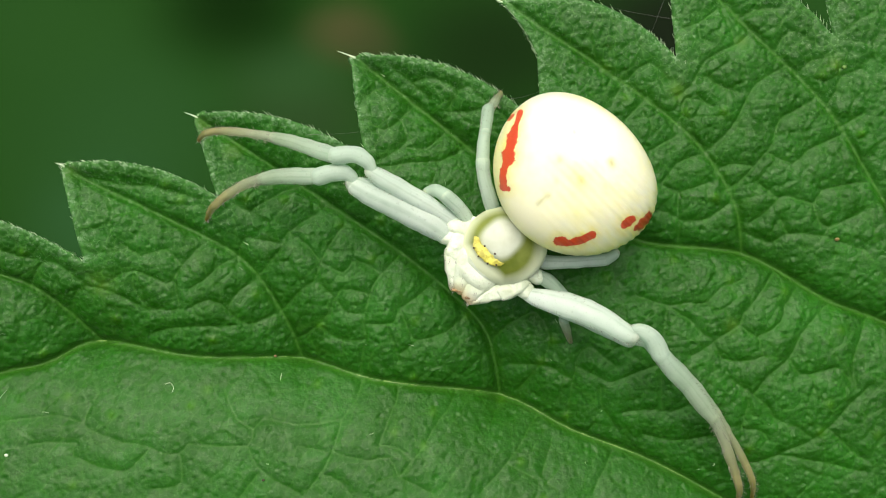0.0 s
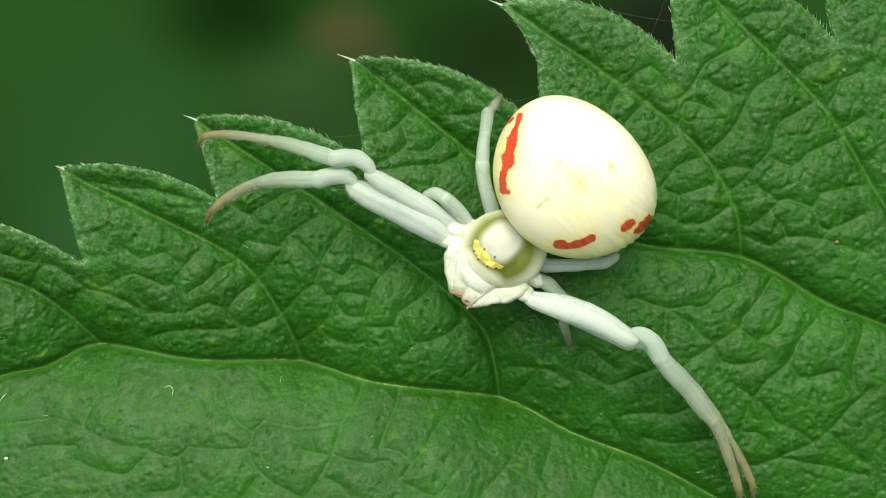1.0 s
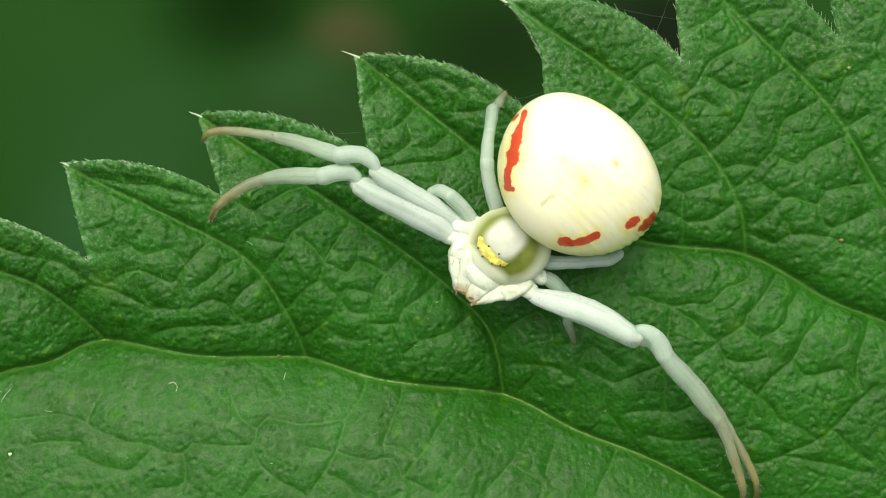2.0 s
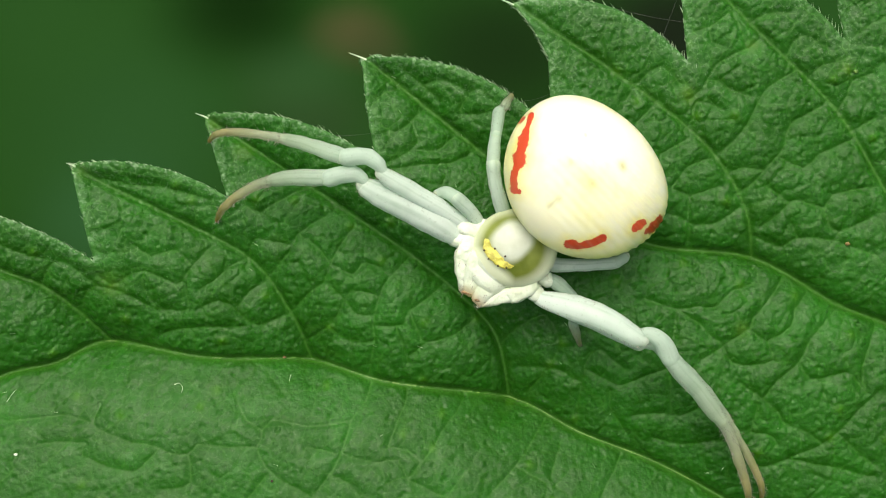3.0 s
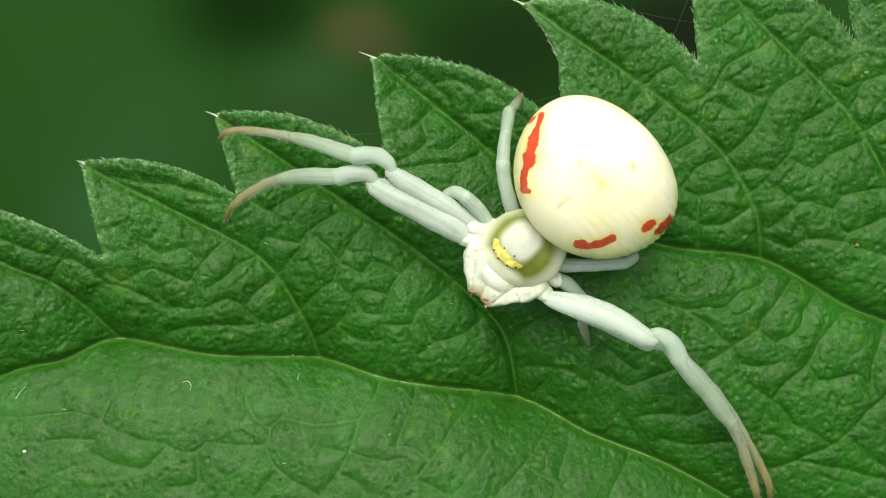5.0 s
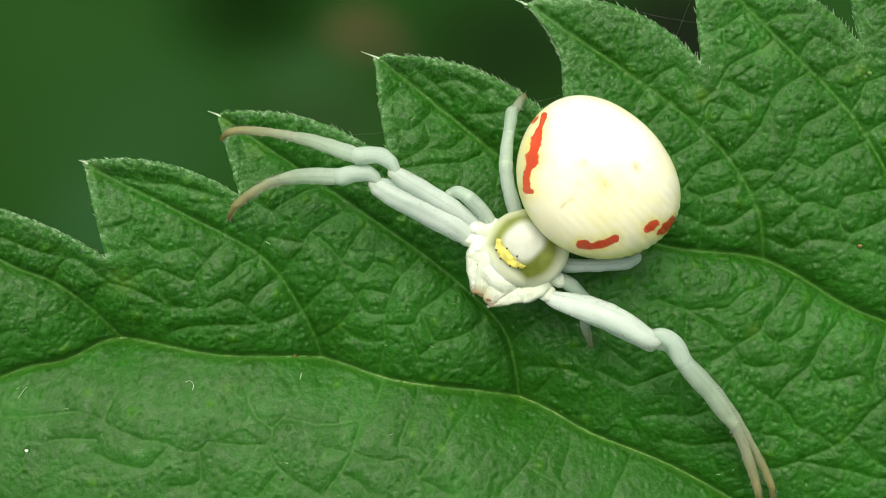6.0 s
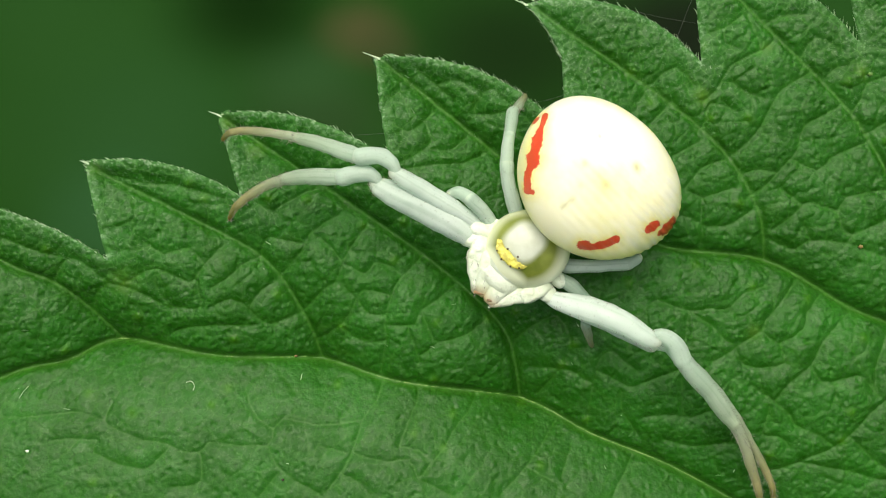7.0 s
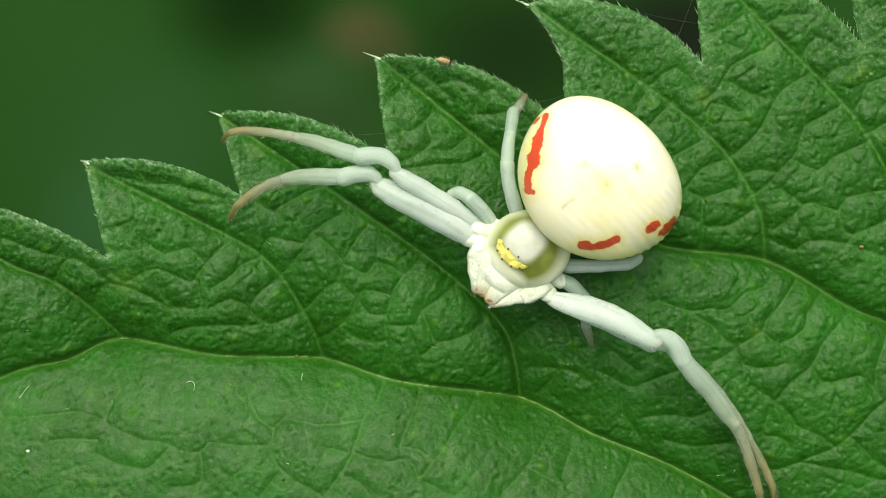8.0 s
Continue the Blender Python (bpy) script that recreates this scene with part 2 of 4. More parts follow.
def ground_material():
    m = Nodes("undergrowth", Roughness=0.9, Specular_IOR_Level=0.05)
    c = m.mix(m.span(m.noise(9, 1), 0.35, 0.65), (0.0058, 0.0295, 0.0024), (0.0090, 0.0377, 0.0058))

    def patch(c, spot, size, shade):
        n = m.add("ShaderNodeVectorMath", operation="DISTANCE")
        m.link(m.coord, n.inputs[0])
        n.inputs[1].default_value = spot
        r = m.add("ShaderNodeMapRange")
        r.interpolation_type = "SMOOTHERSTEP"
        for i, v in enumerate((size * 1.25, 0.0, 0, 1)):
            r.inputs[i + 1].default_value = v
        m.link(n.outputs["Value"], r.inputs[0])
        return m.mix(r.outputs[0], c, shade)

    # blurred foliage painted on: pale and brown blots, shaded gaps as dark colour
    c = patch(c, (-0.095, 0.227, 0), 0.05, (0.0099, 0.0394, 0.0082))
    c = patch(c, (-0.100, 0.194, 0), 0.03, (0.0122, 0.0455, 0.0133))
    c = patch(c, (-0.040, 0.235, 0), 0.03, (0.0107, 0.0295, 0.0074))
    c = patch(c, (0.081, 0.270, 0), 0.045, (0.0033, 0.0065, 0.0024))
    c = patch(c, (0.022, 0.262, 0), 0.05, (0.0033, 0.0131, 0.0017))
    c = patch(c, (-0.046, 0.254, 0), 0.026, (0.0128, 0.0411, 0.0105))
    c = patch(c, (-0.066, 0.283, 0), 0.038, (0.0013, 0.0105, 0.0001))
    c = patch(c, (-0.028, 0.272, 0), 0.020, (0.0366, 0.0366, 0.0139))
    c = patch(c, (-0.019, 0.264, 0), 0.016, (0.0233, 0.0289, 0.0100))
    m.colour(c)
    return m.mat


def ground():
    n, half = 60, 30.0
    steps = [math.copysign(abs(i / n) ** 4, i) * half for i in range(-n, n + 1)]
    verts = [(x, y, 0.006 * noise.noise((x * 20, y * 20, 0)) - 0.008) for y in steps for x in steps]
    w = 2 * n + 1
    faces = [(j * w + i, j * w + i + 1, (j + 1) * w + i + 1, (j + 1) * w + i) for j in range(w - 1) for i in range(w - 1)]
    me = bpy.data.meshes.new("ground")
    me.from_pydata(verts, [], faces)
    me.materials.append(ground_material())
    me.polygons.foreach_set("use_smooth", [True] * len(me.polygons))
    tagged(new("ground", me), "dark green undergrowth far below the leaf, its shaded gaps painted dark", "ground", kind="structure")


ground()


# ---- the nettle leaf ----
SHEAR = 0.9
# teeth from base to tip: point, the notch after it, how far its left and its top edge bow out
TEETH = [
    ((-21.16, 2.15), (-13.4, -0.38), 0.0, 0.6),
    ((-14.28, 3.46), (-8.1, 2.12), 0.0, 0.62),
    ((-9.02, 5.38), (-2.12, 3.51), 0.0, 0.75),
    ((-2.68, 7.69), (4.85, 4.69), 0.1, 0.95),
    ((4.68, 7.55), (4.62, 7.67), 0.0, 0.0),
    ((3.22, 9.71), (10.17, 7.37), -0.12, 1.05),
    ((9.84, 11.03), (16.29, 8.07), 0.0, 1.0),
    ((15.66, 11.11), (21.56, 8.42), 0.0, 0.6),
]
START = (-26.88, -2.66)


def bowed(a, b, bow, n=40):
    """Points of a quadratic curve from a to b that bows by that much to its left."""
    a, b = np.asarray(a), np.asarray(b)
    d = (b - a) / np.linalg.norm(b - a)
    mid = (a + b) / 2 + 2 * bow * np.array((-d[1], d[0]))
    t = np.linspace(0, 1, n, endpoint=False)[:, None]
    return (1 - t) ** 2 * a + 2 * t * (1 - t) * mid + t**2 * b


def leaf_edge():
    line, at = [], START
    for tip, notch, left, top in TEETH:
        line += [bowed(at, tip, left), bowed(tip, notch, top)]
        at = notch
    return np.vstack(line)


EDGE = leaf_edge()
# the ribs: points along each, depth of its valley, width of the valley, thickness of the rib
RIBS = {}
RIBS["midrib"] = ([(-23.62, -8.12), (-17.74, -5.14), (-15.25, -4.5), (-13.21, -3.69), (-9.14, -4.34), (-4.95, -4.5), (-1.9, -5.36), (3.19, -6.13), (6.02, -7.49), (9.19, -8.76), (12.35, -10.5), (17.56, -13.55)], 1.38, 2.5, 0.075)
RIBS["main_vein"] = ([(22.08, -4.73), (17.74, -2.96), (15.97, -2.24), (12.85, -0.43), (8.96, 0.09), (4.89, 1.61)], 0.62, 0.85, 0.06)
RIBS["main_vein_end"] = ([(4.89, 1.61), (2.17, 3.82), (-0.09, 5.68), (-2.53, 7.67)], 1.2, 2.8, 0.04)
RIBS["vein_a"] = ([(-13.21, -3.69), (-14.34, -2.42), (-15.7, -1.33), (-17.74, -0.43), (-21.36, 2.06)], 0.95, 2.1, 0.032)
RIBS["vein_b"] = ([(-4.95, -4.46), (-5.63, -2.69), (-7.22, -0.38), (-10.27, 1.33), (-12.99, 2.69), (-14.21, 3.42)], 0.78, 2.1, 0.024)
RIBS["vein_c"] = ([(3.19, -6.13), (2.74, -3.82), (1.76, -2.42), (-0.54, -0.43), (-3.26, 1.49), (-5.75, 3.19), (-7.78, 4.55), (-8.96, 5.34)], 0.95, 2.0, 0.022)
RIBS["vein_d"] = ([(12.85, -0.43), (12.47, 1.49), (11.45, 3.37), (9.98, 4.95), (7.38, 6.92), (4.89, 8.62), (3.26, 9.84)], 0.25, 1.8, 0.026)
RIBS["vein_e"] = ([(19.37, -0.43), (17.74, 2.4), (15.97, 5.34), (13.26, 8.17), (11.45, 9.98), (9.98, 10.99)], 0.2, 1.8, 0.026)
# lesser veins that join the ribs in a net, lobe by lobe
LESSER = {}
LESSER["base lobe"] = [
    [(-15.7, -1.36), (-15.26, -0.67), (-14.77, -0.38), (-14.23, -0.67), (-13.49, -1.35)], [(-17.5, 0.45), (-16.41, 0), (-15.33, -0.33)],
    [(-13.32, -0.9), (-12.8, -1.35), (-12.09, -0.94), (-11.42, -0.76), (-10.86, -1.01), (-10.19, -1.3), (-9.85, -1.12), (-9.42, -0.52), (-8.73, 0.23)],
    [(-9.85, -1.3), (-9.76, -2.37), (-10.45, -2.37), (-11.02, -2.26), (-11.54, -1.35), (-11.42, -0.76)],
    [(-14.11, -2.4), (-14.03, -1.93), (-13.5, -1.42), (-12.47, -1.62), (-11.02, -2.37)],
]
LESSER["base lobe, outer part"] = [
    [(-9.3, -1.57), (-8.63, -1.17), (-8.1, -0.68), (-7.5, -0.34)], [(-7.86, -2.37), (-7.31, -1.7), (-6.67, -1.21)],
    [(-9.31, -2.37), (-8.52, -2.03), (-7.86, -2.37), (-7.32, -2.95), (-6.77, -3), (-5.68, -2.52)], [(-10.99, -3.41), (-10.03, -3.17), (-7.54, -3.06)],
    [(-11.97, 0.34), (-11.19, -0.22), (-10.21, 0), (-9.53, -0.67)], [(-13.16, 2.94), (-12.02, 2.67), (-10.87, 2.59), (-9.74, 2.25), (-8.6, 1.98)],
    [(-7.45, -0.68), (-7.21, 0.23), (-6.85, 0.46), (-5.7, 0.23)],
]
LESSER["lobe two"] = [
    [(-6.68, -1.14), (-5.71, -0.11), (-5.31, 0.63), (-4.2, 1.38)],
    [(-5.67, -2.47), (-4.82, -1.7), (-4.3, -1.31), (-4, -0.56), (-3.56, 0.23), (-3.12, 0.91)],
    [(-2.38, -3.04), (-2.08, -1.91), (-1.75, -1.24), (-1.3, -0.79), (-0.81, -0.27)],
    [(-2.38, -3.04), (-1.41, -3.06), (-1.07, -2.97), (-0.85, -2.47), (-0.17, -2.03), (0.67, -1.31)],
    [(-0.85, -2.47), (-0.51, -3.37), (-0.17, -3.76), (1.07, -3.38), (1.75, -2.9)],
    [(-4, -0.56), (-3.1, -1.01), (-2.76, -0.56), (-2.2, -0.67), (-1.64, -1.01)],
]
LESSER["lobe two, outer part"] = [
    [(-5.31, 0.63), (-4.45, 0), (-4, -0.56)], [(-4.12, -1.35), (-3.44, -2.03), (-2.99, -2.59), (-2.31, -2.7)],
    [(-5.13, -3.68), (-4.15, -3.07), (-3.68, -2.48), (-3.21, -1.69), (-2.08, -1.91)],
    [(-4.15, -3.07), (-3.47, -3.63), (-2.32, -3.72), (-2.38, -3.04)], [(-2.32, -3.72), (-2.57, -5.24)], [(-1.41, -3.06), (-0.96, -4.51)],
    [(-0.85, -4.28), (-0.29, -3.78)], [(-6.82, 1.47), (-5.92, 2.03), (-4.91, 2.47), (-3.58, 1.54)], [(-7.9, 2.13), (-6.82, 1.47)],
]
LESSER["lobe three"] = [
    [(-1.85, 4.6), (-1.18, 4.73), (-0.74, 5.13), (-0.13, 5.68)], [(-0.73, 4), (0.28, 3.95), (0.73, 4.3), (1.19, 4.64)],
    [(0.84, 3.39), (1.53, 3.74), (1.99, 4.05)], [(-1.85, 3.36), (-0.96, 3.82), (-0.51, 4.28), (-0.74, 5.13)],
    [(-2.56, 5.48), (-1.87, 6.21), (-1.2, 6.47)], [(-2.08, 5.04), (-1.41, 4.61)], [(-1.85, 3.14), (-0.51, 3.37), (0.84, 3.39)],
    [(-0.29, 6.55), (0.39, 6.75), (1.06, 6.51), (1.51, 6.07), (1.25, 5.42), (2.63, 5.44)], [(-1.19, 7.32), (-0.29, 6.55), (0.39, 5.99)],
    [(1.51, 6.11), (1.95, 6.38), (2.63, 5.83)], [(-2.31, 2.92), (-1.41, 2.25), (-0.51, 2.36)],
]
LESSER["upper blade, first half"] = [
    [(9.12, 3.7), (9.57, 3.92), (10.21, 4.32)], [(9.59, 2.36), (10.15, 3.14), (11.02, 3.49)], [(9.59, 2.36), (10.29, 2.03), (11.44, 2.37)],
    [(10.29, 2.03), (10.22, 1.02), (10.81, 0.91), (11.5, 1.02), (12.31, 1.55)], [(9.41, 1.36), (10.22, 1.02), (10.3, 0.12)],
    [(7.77, 5.82), (8.24, 6.51), (9.19, 7.14), (9.87, 6.47)], [(7.12, 6.96), (7.8, 6.51), (8.24, 5.83)], [(8.21, 4.92), (9.04, 5.84)],
    [(10.22, 5.86), (10.75, 6.24), (11.28, 7.16), (12.53, 7.8), (13.01, 8.16)], [(10.06, 4.61), (10.37, 5.16), (10.51, 5.77), (11.54, 5.36)],
    [(11.18, 6.57), (11.96, 6.12), (12.62, 5.9)],
]
LESSER["upper blade, second half"] = [
    [(11.09, 3.49), (12.02, 4.25), (12.53, 4.91), (12.85, 5.57), (13.29, 6.23), (14.35, 6.93)],
    [(12.05, 2.04), (12.66, 2.48), (13.66, 3.57), (13.97, 4.12), (14.18, 4.79), (15.58, 5.59)], [(11.68, 2.83), (12.3, 3.15), (13.15, 3.03)],
    [(13.2, 2.36), (13.74, 2.02), (14.12, 1.71)],
    [(13.12, 0.8), (13.69, 1.24), (14.18, 1.75), (14.6, 1.79), (15.47, 1.5), (15.78, 2.01), (17.57, 2.35)],
    [(13.66, 3.57), (14.65, 3.08), (15.19, 3.56), (16.59, 4.14)], [(15.47, 1.5), (15.6, 0.9), (16.05, 0.56), (17.36, 1.12)],
    [(12.74, 0.46), (13.8, 0), (14.38, 0.34), (15.85, 0.23), (17.29, -0.33)], [(14.24, 0.9), (14.48, 0.34)], [(16.05, 0.56), (15.85, 0.23)],
]
LESSER["blade towards the tip"] = [
    [(14.02, 7.49), (14.58, 8.32), (15.66, 7.75)], [(14.91, 6.59), (15.29, 7.01), (15.89, 7.2)],
    [(16.03, 5.25), (16.39, 5.89), (16.56, 6.43), (17.34, 6.73)], [(16.48, 4.47), (17.42, 4.99)], [(12.53, 7.8), (12.22, 8.71), (11.89, 9.27)],
    [(10.37, 8.44), (11.06, 8.68), (11.89, 9.27)], [(12.69, 8.72), (13.29, 9.12), (14.12, 9.19)], [(11.06, 8.68), (11.12, 8.05), (11.51, 7.9)],
]
LESSER["below the main vein"] = [
    [(13.95, -1.25), (13.25, -2.14), (12.68, -2.8), (12.58, -3.18), (11.53, -3.9), (10.64, -4.45)],
    [(16.17, -2.38), (15.35, -3.15), (14.82, -3.8), (14.43, -4.57), (13.74, -5.12), (13.05, -6)],
    [(14.93, -1.81), (14.33, -2.48), (14.14, -3.14), (13.23, -3.68), (12.58, -3.24)],
    [(8.47, -2.02), (9.69, -2.46), (10.49, -2.35), (11.17, -2.35), (11.9, -1.8), (12.76, -1.47)], [(9.69, -2.46), (9.54, -3.57)],
]
LESSER["below the main vein, outer part"] = [
    [(9.69, -2.46), (10.57, -3.02), (11.1, -3.57), (11.53, -3.9)], [(13.23, -3.68), (13.42, -4.45), (12.63, -4.67), (11.85, -4.56), (11.53, -4.05)],
    [(12.17, -5.34), (13.05, -6), (13.6, -6.55), (13.93, -6.99), (14.81, -7.32), (15.36, -7.76)],
    [(14.43, -4.57), (14.85, -5.23), (15.99, -5.01), (16.44, -5.01), (17.07, -5.78)],
    [(17.48, -5.78), (16.81, -6.44), (15.91, -7.32), (15.36, -7.76), (13.96, -8.45)],
]
LESSER["below the main vein, outward"] = [
    [(13.96, -8.45), (14.61, -8.49), (15.92, -8.76), (17.41, -9.09)], [(17.55, -3.17), (16.92, -4.69), (17.07, -5.78)],
    [(12.63, -7.34), (13.39, -7.45), (13.62, -7.78)], [(15.91, -7.32), (16.79, -8.2), (17.4, -8.64)], [(12.83, -6.22), (12.63, -7.34)],
    [(12.68, -8.71), (13.32, -8.7), (13.96, -8.45)], [(6.11, -4.82), (6.88, -5.19), (7.55, -5.48), (8.21, -5.25), (9.42, -4.79)],
    [(3.83, -5.95), (4.36, -5.33), (4.68, -4.85), (5.23, -4.95), (6.01, -5.39), (6.17, -4.59)],
]
LESSER["below the main vein, outward, outer part"] = [
    [(3.58, -4.77), (4.68, -4.85)], [(9.42, -4.79), (9.6, -6.7), (10.53, -6.42)], [(8.02, -6.73), (8.89, -6.6), (9.6, -6.7)],
    [(6.01, -5.39), (5.84, -7.03)], [(2.9, -3.75), (3.55, -3.16), (4.55, -2.69), (5.11, -3.59), (4.9, -4.5)],
    [(7.11, -5.6), (7.24, -6.52), (7.83, -7.44)], [(8.94, -7.65), (10.04, -7.85), (11.55, -7.7)], [(6.17, -4.59), (6.65, -4.02), (7.76, -4.91)],
]
LESSER["below the midrib"] = [
    [(-2.38, -5.28), (-2.65, -6.09), (-3.19, -6.83), (-3.4, -7.57), (-3.93, -8.63), (-4.58, -9.49)],
    [(-1.01, -5.45), (-1.08, -6.09), (-1.51, -7.14), (-1.73, -7.78)], [(1.31, -5.92), (0.95, -6.65), (0.39, -7.27), (-0.06, -8), (-0.94, -9.05)],
    [(4.61, -6.95), (3.99, -7.87), (3.28, -8.69), (2.26, -9.76)], [(-9.28, -7.66), (-8.5, -7.73), (-6.95, -7.78), (-6.75, -7.18), (-6.33, -6.72)],
    [(-6.95, -7.78), (-6.71, -8.31), (-6.25, -8.85), (-4.91, -9.59)],
    [(-9.28, -7.66), (-9.6, -8.03), (-10.26, -7.98), (-10.82, -7.76), (-11.82, -7.54)],
    [(-9.6, -8.03), (-9.46, -9.06), (-10, -9.32), (-10.66, -9.38)], [(-13.14, -6.15), (-13.42, -6.79), (-12.95, -7.11), (-11.82, -7.54)],
    [(-13.42, -6.79), (-14.57, -6.47), (-16.09, -6.68), (-17.44, -6.68)],
]
LESSER["below the midrib, outward"] = [
    [(-13.7, -7.58), (-14.92, -7.54), (-15.57, -7.64)],
    [(-13.7, -7.58), (-13.78, -8.07), (-12.43, -8.51), (-11.66, -8.66), (-11.24, -8.3), (-10.82, -7.81)], [(-6.47, -8.85), (-7.23, -9.71)],
    [(-4.04, -8.84), (-3.37, -9.16), (-2.81, -9.74)], [(-6.33, -6.72), (-4.98, -7.04), (-4.09, -6.93), (-3.19, -6.83)],
    [(-4.95, -7.78), (-3.83, -8.05)], [(-1.73, -7.78), (-0.95, -7.99), (-0.39, -8.42)],
    [(-3.61, -7.99), (-2.72, -8.31), (-2.05, -8.41), (-1.39, -8.31), (-0.94, -9.05)], [(-7.95, -5.63), (-7.44, -6.71), (-6.75, -7.18)],
    [(-0.94, -9.05), (0.38, -9.7)], [(3.28, -8.69), (4.5, -9.35)], [(7.64, -8.37), (6.74, -9.86)], [(5.13, -7.9), (4.74, -9.14)],
]


def near(x, y, lines, steps=5, reach=99.0):
    """The distance from each place to the nearest of some lines, as far as reach."""
    best = np.full(x.shape, float(reach))
    for line in lines:
        c = curve_points(line, steps)
        (lx, ly), (hx, hy) = c.min(0) - reach, c.max(0) + reach
        at = np.nonzero((x > lx) & (x < hx) & (y > ly) & (y < hy))[0]
        px, py, nearest = x[at], y[at], best[at]
        for (ax, ay), (bx, by) in zip(c[:-1], c[1:]):
            dx, dy = bx - ax, by - ay
            t = np.clip(((px - ax) * dx + (py - ay) * dy) / (dx * dx + dy * dy), 0, 1)
            nearest = np.minimum(nearest, np.hypot(px - ax - t * dx, py - ay - t * dy))
        best[at] = nearest
    return best


def speckle(i, j, seed):
    """A repeatable random number for each whole-number cell."""
    v = np.sin(i * 127.1 + j * 311.7 + seed * 74.7) * 43758.5453
    return v - np.floor(v)


def cobbles(x, y, size, seed):
    """Uneven cells: the distances to the nearest and the second nearest cell centre, the nearest one's number, and a slope of its own."""
    u, v = x / size, y / size
    iu, iv = np.floor(u), np.floor(v)
    f1, f2, who, lean = np.full(x.shape, 9.0), np.full(x.shape, 9.0), np.zeros(x.shape), np.zeros(x.shape)
    for a in (-2, -1, 0, 1, 2):
        for b in (-2, -1, 0, 1, 2):
            cu, cv = iu + a, iv + b
            du, dv = u - cu - speckle(cu, cv, seed), v - cv - speckle(cu, cv, seed + 5)
            d = np.hypot(du, dv)
            first = d < f1
            f2 = np.where(first, f1, np.minimum(f2, d))
            number = speckle(cu, cv, seed + 9)
            who = np.where(first, number, who)
            lean = np.where(first, size * (du * np.cos(number * 40) + dv * np.sin(number * 40)), lean)
            f1 = np.where(first, d, f1)
    return f1, f2, who, lean


def swell(x, y, size, seed):
    """Smooth noise, -1 to 1."""
    u, v = x / size, y / size
    i, j = np.floor(u), np.floor(v)
    a, b = u - i, v - j
    a, b = a * a * (3 - 2 * a), b * b * (3 - 2 * b)
    r = lambda p, q: speckle(i + p, j + q, seed) * 2 - 1
    return (r(0, 0) * (1 - a) + r(1, 0) * a) * (1 - b) + (r(0, 1) * (1 - a) + r(1, 1) * a) * b


